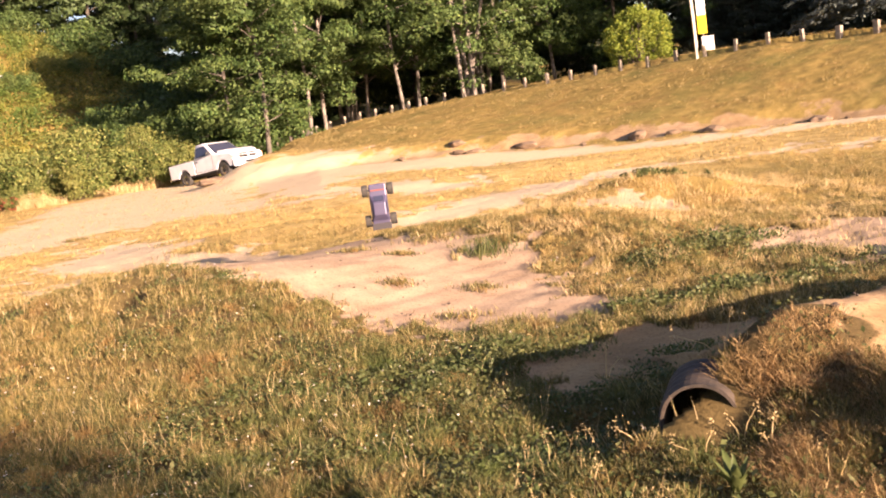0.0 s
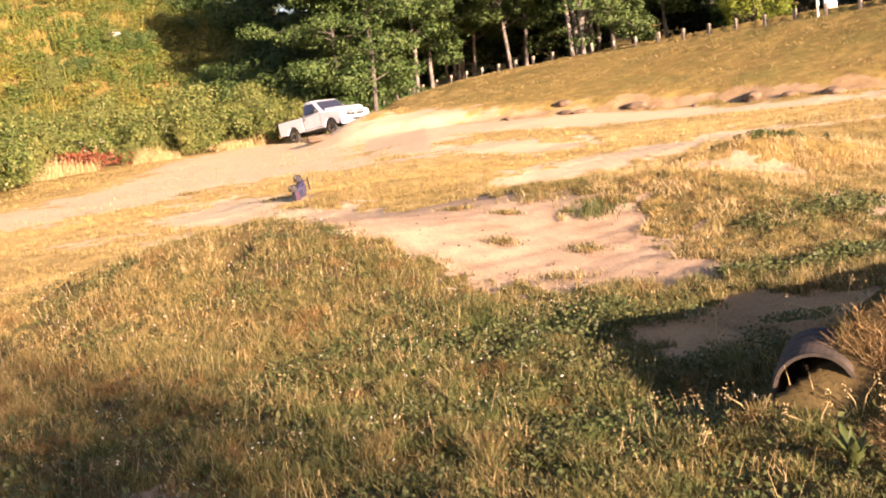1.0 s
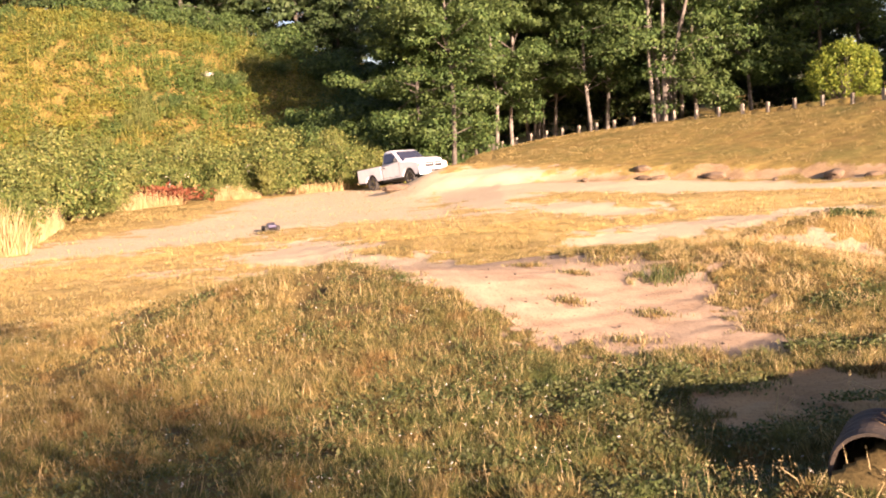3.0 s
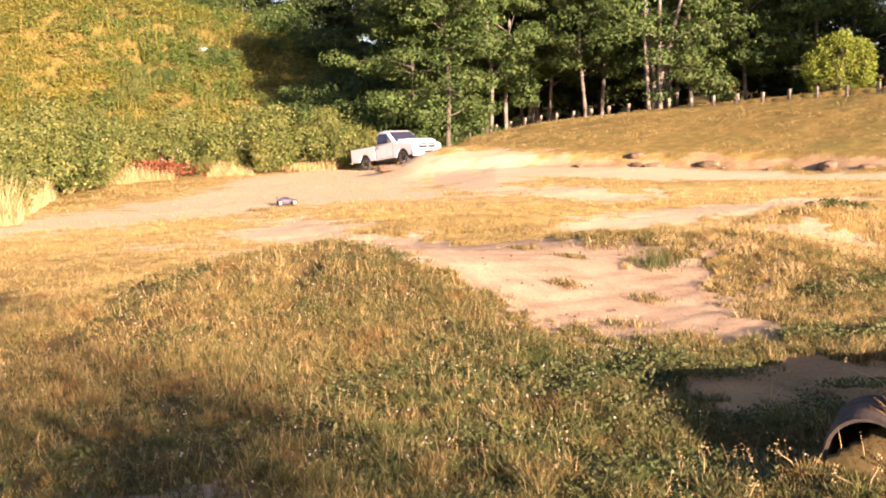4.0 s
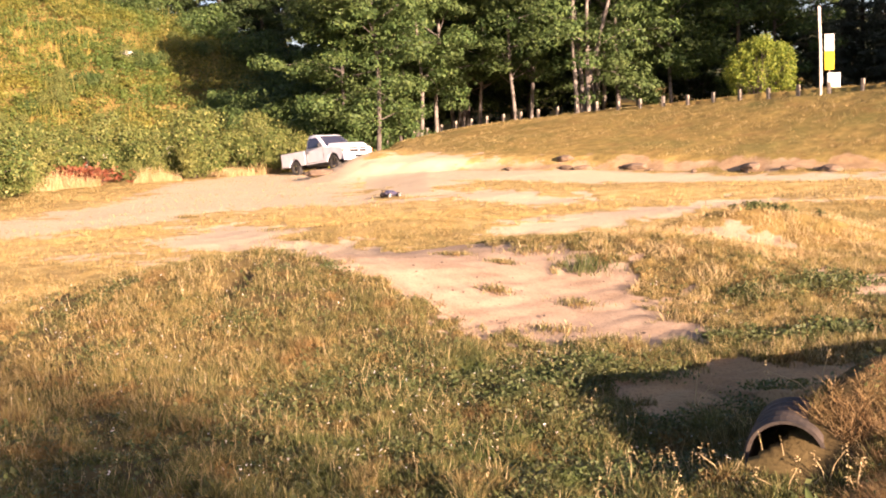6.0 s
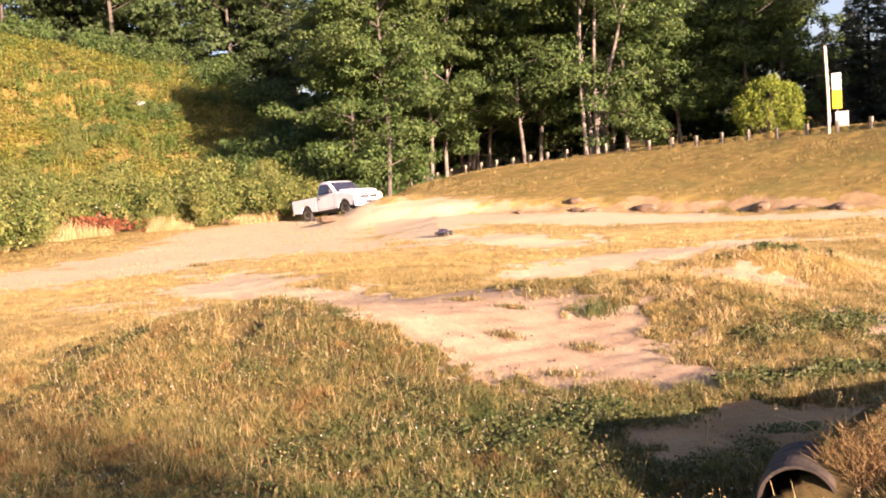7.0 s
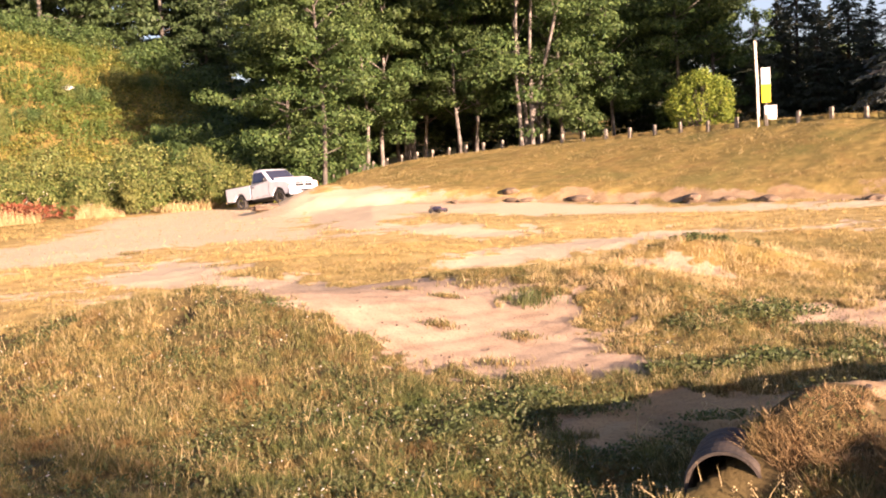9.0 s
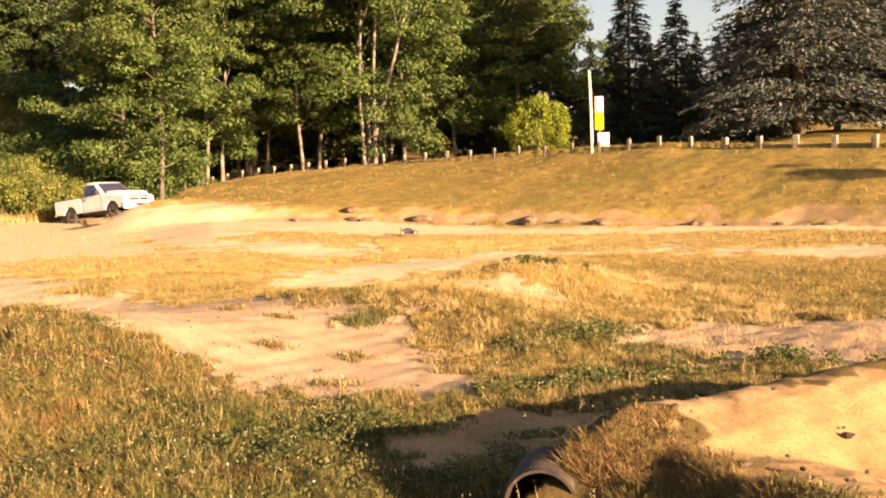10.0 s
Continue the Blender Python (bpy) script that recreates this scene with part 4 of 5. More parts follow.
# ---------------------------------------------------------------- pickup truck
def wheel(parent, x, y, z, r, w, tyre_mat, rim_mat, hub_label, spokes=5):
    root = part("wheel", cylinder(bmesh.new(), r * 0.30, w * 0.9, pose(0, 0, 0, 90, 0, 0), 12), BLACK, parent)
    root.matrix_basis = pose(x, y, z)
    bm = bmesh.new()
    prof = [(r * 0.62, -w / 2), (r * 0.93, -w / 2), (r, -w * 0.36), (r, w * 0.36), (r * 0.93, w / 2), (r * 0.62, w / 2)]
    ring = []
    for k in range(28):
        a = 2 * math.pi * k / 28
        ring.append([bm.verts.new((math.cos(a) * q * (1 - 0.02 * (k % 2) * (q == r)), s, math.sin(a) * q * (1 - 0.02 * (k % 2) * (q == r)))) for q, s in prof])
    for k in range(28):
        for j in range(6):
            bm.faces.new((ring[k][j], ring[k][(j + 1) % 6], ring[(k + 1) % 28][(j + 1) % 6], ring[(k + 1) % 28][j]))
    bmesh.ops.recalc_face_normals(bm, faces=bm.faces)
    part("tyre", bm, tyre_mat, root)
    bm = bmesh.new()
    cylinder(bm, r * 0.63, w * 0.55, pose(0, 0, 0, 90, 0, 0), 20)
    for k in range(spokes):
        a = 360 * k / spokes
        c = bmesh.ops.create_cube(bm, size=1, matrix=pose(0, 0, 0, 0, a, 0) @ Matrix.LocRotScale((r * 0.33, 0, 0), None, (r * 0.5, w * 0.72, r * 0.16)))
    cylinder(bm, r * 0.16, w * 0.85, pose(0, 0, 0, 90, 0, 0), 12)
    part("rim", bm, rim_mat, root, hub_label)
    return root


def arc(cx, cz, r, a0, a1, n=9):
    return [(cx + r * math.cos(radians(a0 + (a1 - a0) * k / n)), cz + r * math.sin(radians(a0 + (a1 - a0) * k / n))) for k in range(n + 1)]


def build_truck(m):
    root = thing("pickup_truck", m, "white single-cab pickup truck parked nose-up on the slope", "truck")
    W = 0.97
    FX, RX, AX, AR = 1.62, -1.45, 0.40, 0.47
    RAIL = 1.21
    # lower body of cab and front wings, with the wheel arch
    front = [(-0.52, 0.46), (FX - AR, 0.46)] + arc(FX, AX, AR, 170, 10) + [(2.38, 0.50), (2.46, 0.72), (2.44, 0.98), (2.30, 1.08), (1.70, 1.17), (1.02, 1.24), (-0.52, RAIL + 0.01)]
    part("body", solid(front, -W, W, 0.03), WHITE_PAINT, root)
    bm = solid([(1.0, 1.16), (2.46, 0.98), (2.57, 1.08), (2.52, 1.19), (2.25, 1.29), (1.7, 1.36), (1.0, 1.40)], -0.66, 0.66)
    for v in bm.verts:
        v.co.y *= 1.0 - 0.16 * max(0.0, v.co.x - 1.0) / 1.5
    bmesh.ops.bevel(bm, geom=[e for e in bm.edges if e.calc_face_angle(0) > 0.35], offset=0.05, segments=3, affect="EDGES", profile=0.5)
    part("hood", bm, WHITE_PAINT, root)
    # cargo bed: sides, floor, headboard, tailgate
    side = [(-2.55, 0.52), (RX - AR, 0.48)] + arc(RX, AX, AR, 170, 10) + [(-0.56, 0.48), (-0.56, RAIL), (-2.57, RAIL)]
    for s in (-1, 1):
        part("bed_side", solid(side, s * W, s * (W - 0.13), 0.022), WHITE_PAINT, root)
        part("rail_cap", box(bmesh.new(), -2.56, -0.57, s * (W - 0.065) - 0.05, s * (W - 0.065) + 0.05, RAIL + 0.002, RAIL + 0.022, 0.006), BLACK, root)
    part("bed_floor", box(bmesh.new(), -2.5, -0.58, -W + 0.14, W - 0.14, 0.62, 0.68), WHITE_PAINT, root)
    part("headboard", box(bmesh.new(), -0.64, -0.57, -W + 0.14, W - 0.14, 0.69, RAIL - 0.01), WHITE_PAINT, root)
    part("tailgate", box(bmesh.new(), -2.60, -2.54, -W + 0.135, W - 0.135, 0.60, RAIL, 0.015), WHITE_PAINT, root)
    # cab: tapered upper part
    bm = solid([(-0.50, RAIL - 0.02), (1.12, 1.23), (0.40, 1.86), (0.20, 1.93), (-0.30, 1.92), (-0.43, 1.82)], -W + 0.03, W - 0.03)
    for v in bm.verts:
        if v.co.z > 1.5:
            v.co.y *= 0.83
    bmesh.ops.bevel(bm, geom=[e for e in bm.edges if e.calc_face_angle(0) > 0.3], offset=0.06, segments=3, affect="EDGES", profile=0.5)
    for f in bm.faces:
        f.smooth = True
    part("cab", bm, WHITE_PAINT, root)

    def pane(name, pts, label=""):
        bm = bmesh.new()
        f = bm.faces.new([bm.verts.new(p) for p in pts])
        bm.normal_update()
        n = f.normal.copy()
        r = bmesh.ops.extrude_face_region(bm, geom=[f])
        bmesh.ops.translate(bm, vec=-0.02 * n, verts=[v for v in r["geom"] if isinstance(v, bmesh.types.BMVert)])
        bmesh.ops.recalc_face_normals(bm, faces=bm.faces)
        return part(name, bm, GLASS_DARK, root, label)

    def wy(z):
        return (W - 0.03) * (1 - 0.17 * (z - 1.21) / 0.66) + 0.012

    for s in (-1, 1):
        pts = [(-0.34, s * wy(1.27), 1.27), (0.88, s * wy(1.27), 1.27), (0.34, s * wy(1.77), 1.77), (-0.26, s * wy(1.78), 1.78), (-0.32, s * wy(1.70), 1.70)]
        pane("side_window", pts if s > 0 else pts[::-1], "dark side window")
        # door outline, handle, mirror
        for x0, x1, z0, z1 in ((-0.44, -0.425, 0.55, 1.20), (0.92, 0.935, 0.55, 1.20), (-0.44, 0.935, 0.535, 0.55)):
            part("door_seam", box(bmesh.new(), x0, x1, s * W - 0.004, s * W + 0.004, z0, z1), BLACK, root)
        part("door_handle", box(bmesh.new(), -0.36, -0.20, s * (W + 0.018) - 0.016, s * (W + 0.018) + 0.016, 1.04, 1.09, 0.008), BLACK, root)
        part("mirror", box(bmesh.new(), 0.76, 0.86, s * 1.09 - 0.10, s * 1.09 + 0.10, 1.27, 1.45, 0.02), BLACK, root)
        part("headlight", box(bmesh.new(), 2.34, 2.475, s * 0.78 - 0.14, s * 0.78 + 0.14, 0.84, 1.00, 0.02), LAMP_CLEAR, root, "clear headlight")
        part("indicator", box(bmesh.new(), 2.32, 2.465, s * 0.945 - 0.024, s * 0.945 + 0.024, 0.84, 0.98, 0.01), LAMP_AMBER, root, "amber indicator")
        part("tail_light", box(bmesh.new(), -2.60, -2.53, s * 0.90 - 0.05, s * 0.90 + 0.05, 0.76, 1.12, 0.01), LAMP_RED, root, "red tail light")
        part("sill", box(bmesh.new(), -0.5, 1.12, s * (W - 0.05) - 0.04, s * (W - 0.05) + 0.04, 0.38, 0.455, 0.01), BLACK, root)
        part("arch_liner", solid(arc(FX, AX, AR - 0.01, 0, 180), s * (W - 0.06), s * (W - 0.5)), BLACK, root)
        part("arch_liner", solid(arc(RX, AX, AR - 0.01, 0, 180), s * (W - 0.14), s * (W - 0.5)), BLACK, root)
    pane("windscreen", [(1.095, -0.84, 1.275), (1.095, 0.84, 1.275), (0.455, 0.71, 1.835), (0.455, -0.71, 1.835)], "dark windscreen")
    pane("rear_window", [(-0.502, 0.70, 1.28), (-0.502, -0.70, 1.28), (-0.455, -0.60, 1.74), (-0.455, 0.60, 1.74)], "dark rear window")
    # grille with crossed bars
    part("grille", box(bmesh.new(), 2.43, 2.51, -0.54, 0.54, 0.80, 1.08, 0.02), BLACK, root, "black grille")
    part("grille_bar", box(bmesh.new(), 2.48, 2.535, -0.56, 0.56, 0.925, 0.955, 0.008), WHITE_PAINT, root)
    part("grille_bar", box(bmesh.new(), 2.481, 2.537, -0.022, 0.022, 0.79, 1.09, 0.008), WHITE_PAINT, root)
    bm = box(bmesh.new(), 2.40, 2.70, -1.0, 1.0, 0.40, 0.74, 0.06)
    for v in bm.verts:
        if v.co.x > 2.55:
            v.co.x -= 0.15 * v.co.y ** 2
    part("front_bumper", bm, WHITE_PAINT, root, "white front bumper")
    part("bumper_slot", box(bmesh.new(), 2.62, 2.712, -0.34, 0.34, 0.55, 0.64, 0.01), BLACK, root)
    part("rear_bumper", box(bmesh.new(), -2.74, -2.58, -0.93, 0.93, 0.45, 0.60, 0.03), CHROME, root, "dull chrome rear bumper")
    part("chassis", box(bmesh.new(), -2.4, 2.3, -0.45, 0.45, 0.34, 0.455), BLACK, root)
    for x in (FX, RX):
        for s in (-1, 1):
            wheel(root, x, s * 0.83, 0.37, 0.37, 0.25, TYRE, CHROME, "dull chrome rim")
    return root


TRUCK_X, TRUCK_Y = -7.36, 53.1
build_truck(pose(TRUCK_X, TRUCK_Y, 0.26, 0, -5.2, -42))


# ---------------------------------------------------------------- things on the ground
def build_culvert():
    """A buried plastic pipe whose open end shows."""
    root = thing("culvert_pipe", pose(1.31, 4.70, 0.125, 0, 2, 68), "old black plastic culvert pipe sticking out of the mound", "pipe")
    bm = bmesh.new()
    R, T, n = 0.182, 0.016, 40
    xs = [0, 0.02]
    while xs[-1] < 0.5:
        xs += [xs[-1] + 0.035, xs[-1] + 0.05, xs[-1] + 0.085, xs[-1] + 0.10]
    out = []
    for i, x in enumerate(xs):
        rr = R + (0.012 if i % 4 in (2, 3) else 0)
        out.append([bm.verts.new((x, math.cos(2 * math.pi * k / n) * rr, math.sin(2 * math.pi * k / n) * rr)) for k in range(n)])
    inn = [[bm.verts.new((x, math.cos(2 * math.pi * k / n) * (R - T), math.sin(2 * math.pi * k / n) * (R - T))) for k in range(n)] for x in (0, 0.5)]
    for a, b in zip(out, out[1:]):
        for k in range(n):
            bm.faces.new((a[k], b[k], b[(k + 1) % n], a[(k + 1) % n]))
    for k in range(n):
        j = (k + 1) % n
        bm.faces.new((inn[0][k], inn[0][j], inn[1][j], inn[1][k]))
        bm.faces.new((out[0][k], out[0][j], inn[0][j], inn[0][k]))
    bm.faces.new(inn[1])
    bmesh.ops.recalc_face_normals(bm, faces=bm.faces)
    part("pipe", bm, PIPE, root)


build_culvert()


def build_rock(name, x, y, sx, sy, sz, seed, material, label, sink=0.3):
    bm = bmesh.new()
    bmesh.ops.create_icosphere(bm, subdivisions=3, radius=1)
    for v in bm.verts:
        v.co *= 1 + 0.28 * noise.noise(v.co * 1.3 + Vector((seed, 0, 0))) + 0.1 * noise.noise(v.co * 4 + Vector((0, seed, 0)))
        v.co = Vector((v.co.x * sx, v.co.y * sy, v.co.z * sz))
    me = bpy.data.meshes.new(name)
    bm.to_mesh(me)
    bm.free()
    me.materials.append(material)
    ob = new(name, me)
    ob.matrix_basis = pose(x, y, float(height(x, y)) + sz * (1 - 2 * sink), 0, 0, seed * 40)
    return tagged(ob, label, "rock")


build_rock("boulder", -25.1, 76.4, 0.68, 0.55, 0.34, 1, STONE, "pale boulder lying among the hillside weeds", -0.3)


def build_heap():
    g = np.random.default_rng(15)
    x, y = polar(-21.9, 53.5)
    root = thing("brush_heap", pose(x, y, float(height(x, y))), "low heap of dead russet-red brush among the brambles", "brush heap")
    n = 2200
    c = g.normal(size=(n, 3)) * np.array([1.15, 0.6, 0.22]) + np.array([0, 0, 0.5])
    c[:, 2] = np.abs(c[:, 2])
    v, f = leaves(c, 0.12, g)
    part("dead_leaves", fast_mesh("dead_leaves", v, f, RUSSET), None, root)
    tw = []
    for k in range(40):
        a = g.normal(size=3) * np.array([0.7, 0.4, 0.1]) + np.array([0, 0, 0.25])
        tw.append(tube([a, a + g.normal(size=3) * 0.25, a + g.normal(size=3) * 0.45 + np.array([0, 0, 0.15])], [0.014, 0.01, 0.004], 4))
    v, f = join(tw)
    part("twigs", fast_mesh("twigs", v, f, FIR_BARK), None, root)


build_heap()


# ---------------------------------------------------------------- small growth and clods on the ground
def low_patch(name, x, y, wide, deep, n, tall, leaf, material, seed, label, category):
    """A low mat of leaves that follows the ground."""
    g = np.random.default_rng(seed)
    z0 = float(height(x, y))
    root = thing(name, pose(x, y, z0), label, category)
    p = np.concatenate([g.normal(size=2) * np.array([wide, deep]) * 0.75 + g.normal(size=(n // 14, 2)) * 0.28 * min(wide, deep) for k in range(14)])
    up = height(p[:, 0] + x, p[:, 1] + y) - z0
    c = np.stack((p[:, 0], p[:, 1], up + tall * g.random(len(p)) ** 1.4), -1)
    v, f = leaves(c, leaf, g, 0.3)
    tagged(part("leaves", fast_mesh("leaves", v, f, material), None, root), kind="stuff")
    m = max(8, n // 40)
    x1, y1 = p[:m, 0], p[:m, 1]
    st = [tube([(a, b, u - 0.02), (a + 0.01, b, u + tall * 0.5), (a + 0.02, b + 0.01, u + tall)], [0.002, 0.002, 0.001], 3) for a, b, u in zip(x1, y1, up[:m])]
    v, f = join(st)
    tagged(part("stalk_mass", fast_mesh("stalk_mass", v, f, CLOVER), None, root), kind="stuff")
    return root


MATS = "clover mats in the turf"
# x, y, width, depth, leaves, height, leaf length
# mats beyond y 14 are a dark strip for the far hump's shaded side
RIDGE_MATS = ((0.42, 6.45, 0.33, 0.42, 2600, 0.1, 0.02), (0.72, 7.0, 0.3, 0.3, 1800, 0.09, 0.02), (2.7, 9.75, 0.3, 0.28, 1100, 0.09, 0.025), (3.4, 9.9, 0.35, 0.25, 1000, 0.08, 0.025), (2.95, 8.05, 0.5, 0.22, 1500, 0.1, 0.024), (2.1, 8.0, 0.35, 0.18, 900, 0.07, 0.022),
              (4.4, 8.3, 0.6, 0.2, 1200, 0.11, 0.026), (1.05, 5.75, 0.25, 0.2, 700, 0.07, 0.02), (1.55, 6.0, 0.22, 0.2, 500, 0.06, 0.02), (4.15, 14.75, 0.5, 0.12, 1000, 0.12, 0.035), (3.6, 15.2, 0.5, 0.12, 1100, 0.12, 0.035), (3.0, 15.8, 0.5, 0.12, 1100, 0.12, 0.035))
NEAR_MATS = ((2.6, 16.6, 0.3, 0.12, 600, 0.1, 0.045), (-0.1, 5.3, 0.5, 0.3, 1300, 0.07, 0.017), (0.45, 4.75, 0.4, 0.25, 1100, 0.07, 0.016), (-0.9, 6.6, 0.6, 0.35, 1300, 0.07, 0.018), (-0.6, 7.7, 0.35, 0.25, 800, 0.06, 0.018), (-0.2, 7.0, 0.3, 0.25, 700, 0.07, 0.018),
             (-1.9, 8.2, 0.4, 0.25, 700, 0.06, 0.018), (-2.7, 7.5, 0.35, 0.3, 600, 0.06, 0.018), (-1.5, 9.3, 0.3, 0.2, 500, 0.06, 0.02), (-3.4, 9.0, 0.35, 0.3, 500, 0.06, 0.02), (0.1, 4.3, 0.4, 0.2, 700, 0.07, 0.015))
for i, (x, y, w, d, n, h, s) in enumerate(RIDGE_MATS + NEAR_MATS):
    tagged(low_patch("clover_mat", x, y, w, d, int(n * 1.5), h, s * 0.75, CLOVER, 60 + i, "dark green clover mat growing in the dry turf", "clover"), group=MATS)
TUFTS = "grass tufts on the bare earth"
for i, (x, y, w, h) in enumerate(((1.08, 10.7, 0.12, 0.11), (0.6, 11.5, 0.16, 0.09), (0.85, 9.4, 0.10, 0.05), (0.1, 9.6, 0.08, 0.05), (-2.9, 17.6, 0.3, 0.10), (0.55, 8.5, 0.12, 0.05), (1.3, 11.0, 0.10, 0.08), (1.0, 8.15, 0.10, 0.06), (0.2, 10.8, 0.08, 0.04), (-0.3, 11.2, 0.09, 0.04), (-7.2, 25.6, 0.15, 0.10), (-3.6, 19.2, 0.2, 0.06))):
    g = np.random.default_rng(90 + i)
    root = thing("grass_tuft", pose(x, y, float(height(x, y))), "small tuft of grass rooted in bare earth", "grass tuft", TUFTS)
    n = 260
    keep_rng, rng = rng, g
    px, py = x + g.normal(size=n) * w * 1.1, y + g.normal(size=n) * w * 0.8
    v, f = blades(px, py, h * (0.62 if i else 1.0), 0.005 + 0.0005 * y, 0.8)
    rng = keep_rng
    tagged(part("turf", fast_mesh("turf", v - np.array([x, y, float(height(x, y))]), f, CLOVER if i == 0 else GRASS), None, root), kind="stuff")


def build_stalk(x, y, arms, seed):
    """A dry weed stalk with seed heads."""
    g = np.random.default_rng(seed)
    root = thing("dry_weed", pose(x, y, float(height(x, y)) - 0.01), "dry straw-coloured weed stalk with a seed head", "weed", "dry weed stalks")
    heads = []
    for k, (dx, dy, up) in enumerate(arms):
        tip = np.array([dx, dy, up])
        v, f = tube([(0, 0, -0.03), tip * np.array([0.4, 0.4, 0.55]), tip], [0.004, 0.003, 0.0015], 5)
        part("stalk", fast_mesh("stalk", v, f, STRAW), None, root)
        heads.append(tip + g.normal(size=(26, 3)) * np.array([0.010, 0.010, 0.028]))
    v, f = leaves(np.concatenate(heads), 0.006, g)
    tagged(part("seed_head", fast_mesh("seed_head", v, f, STRAW), None, root), kind="stuff")


for i, (x, y, arms) in enumerate(((1.70, 5.40, ((0.06, 0.02, 0.24), (-0.26, 0.05, 0.14), (0.10, -0.04, 0.10))), (1.20, 6.1, ((0.02, 0.0, 0.20), (0.10, 0.02, 0.11))), (1.20, 4.35, ((0.05, 0.0, 0.12), (-0.12, 0.02, 0.08))), (1.0, 4.6, ((-0.10, 0.02, 0.10),)),
                                  (1.48, 4.30, ((0.04, 0.05, 0.13), (-0.04, -0.03, 0.10))), (0.7, 4.3, ((0.05, 0.03, 0.12),)), (1.42, 4.48, ((0.06, -0.05, 0.16), (-0.05, 0.0, 0.11))))):
    build_stalk(x, y, arms, 120 + i)


def build_dock(x, y):
    """A rosette of long upright leaves."""
    g = np.random.default_rng(33)
    root = thing("dock_plant", pose(x, y, float(height(x, y))), "bright green dock plant with long upright leaves", "plant")
    for k in range(13):
        a, L, w, out = g.random() * 2 * math.pi, 0.13 + 0.07 * g.random(), 0.016 + 0.008 * g.random(), 0.35 + 0.5 * g.random()
        vs, n = [], 7
        for i in range(n):
            u = i / (n - 1)
            h, r = L * u * (1 - 0.25 * u * out), L * out * u ** 1.6
            ww = w * math.sin(math.pi * (0.12 + 0.86 * u)) ** 0.8
            for s, dz in ((-1, 0.004), (0, -0.002), (1, 0.004)):
                vs.append((math.cos(a) * r - math.sin(a) * ww * s, math.sin(a) * r + math.cos(a) * ww * s, h + dz))
        f = [(i * 3 + j, i * 3 + j + 1, i * 3 + j + 4, i * 3 + j + 3) for i in range(n - 1) for j in (0, 1)]
        part("leaf", fast_mesh("leaf", np.array(vs), np.array(f), CLOVER, True), None, root)


build_dock(1.22, 4.02)


def build_flowers():
    """White clover heads scattered through the near turf."""
    g = np.random.default_rng(44)
    n = 700
    x, y = sector(n, 3, 13, -32, 14, 1.3)
    keep = (bareness(x, y) < 0.2) & (wave(x, y, 0.8, 51) > -0.15)
    x, y = x[keep], y[keep]
    c = np.repeat(np.stack((x, y, height(x, y) + 0.05 + 0.03 * g.random(len(x))), -1), 4, 0)
    v, f = leaves(c + g.normal(size=c.shape) * 0.003, 0.006, g)
    tagged(new("clover_flowers", fast_mesh("clover_flowers", v, f, FLOWER)), "small white clover heads dotted through the turf", "flowers", kind="stuff")
    n = 170
    x, y = sector(n, 30, 62, -29, -14)
    keep = (bareness(x, y) < 0.1) & (np.hypot(x, y) > np.interp(np.degrees(np.arctan2(x, y)), (-29, -24, -18, -14), (30, 46, 54, 56)))
    x, y = x[keep], y[keep]
    c = np.repeat(np.stack((x, y, height(x, y) + 0.6 + 1.2 * g.random(len(x))), -1), 3, 0)
    v, f = leaves(c + g.normal(size=c.shape) * 0.08, 0.06, g)
    tagged(new("bramble_flowers", fast_mesh("bramble_flowers", v, f, FLOWER)), "pale blossoms among the bramble bushes", "flowers", kind="stuff")


build_flowers()


def build_tall_straw():
    """Long dry grass at the foot of the brambles and on the hillside's edge."""
    g = np.random.default_rng(46)
    n = 20000
    az = -31 + 20.5 * g.random(n)
    edge = np.interp(az, (-31, -28, -25, -22, -17, -10.5), (22.5, 26, 44, 51, 53.5, 57))
    r = edge + np.abs(g.normal(size=n)) * 2.6
    x, y = r * np.sin(np.radians(az)), r * np.cos(np.radians(az))
    keep = wave(x, y, 1.3, 61) > -0.1
    v, f = blades(x[keep], y[keep], 0.35 + 0.6 * np.clip(wave(x[keep], y[keep], 0.9, 63), 0, 1), 0.03, 0.5)
    tagged(new("tall_straw", fast_mesh("tall_straw", v, f, STRAW)), "long dry straw grass at the foot of the brambles", "grass", kind="stuff")


build_tall_straw()


def build_seed_stalks():
    """Thin dry stalks that stand above the near turf, with paler tips."""
    g = np.random.default_rng(47)
    n = 11000
    x, y = sector(n, 3, 13, -32, 38, 1.3)
    keep = (bareness(x, y) < 0.35) & (grain(x, y, 0.35, 91) > 0.42) & ((outline_distance(x, y, RAMP) < -0.4) | (y > 6.6))
    x, y = x[keep], y[keep]
    v, f = blades(x, y, 0.085 + 0.05 * grain(x, y, 0.5, 93), 0.0045, 0.45)
    tips = v.reshape(-1, 3, 3)[::2, 2]
    w, h = leaves(np.repeat(tips, 3, 0) + g.normal(size=(len(tips) * 3, 3)) * np.array([0.003, 0.003, 0.008]), 0.006, g)
    tagged(new("seed_stalks", fast_mesh("seed_stalks", *join(((v, f), (w, h))), STRAW)), "thin dry seed stalks standing above the turf", "grass", kind="stuff")


build_seed_stalks()


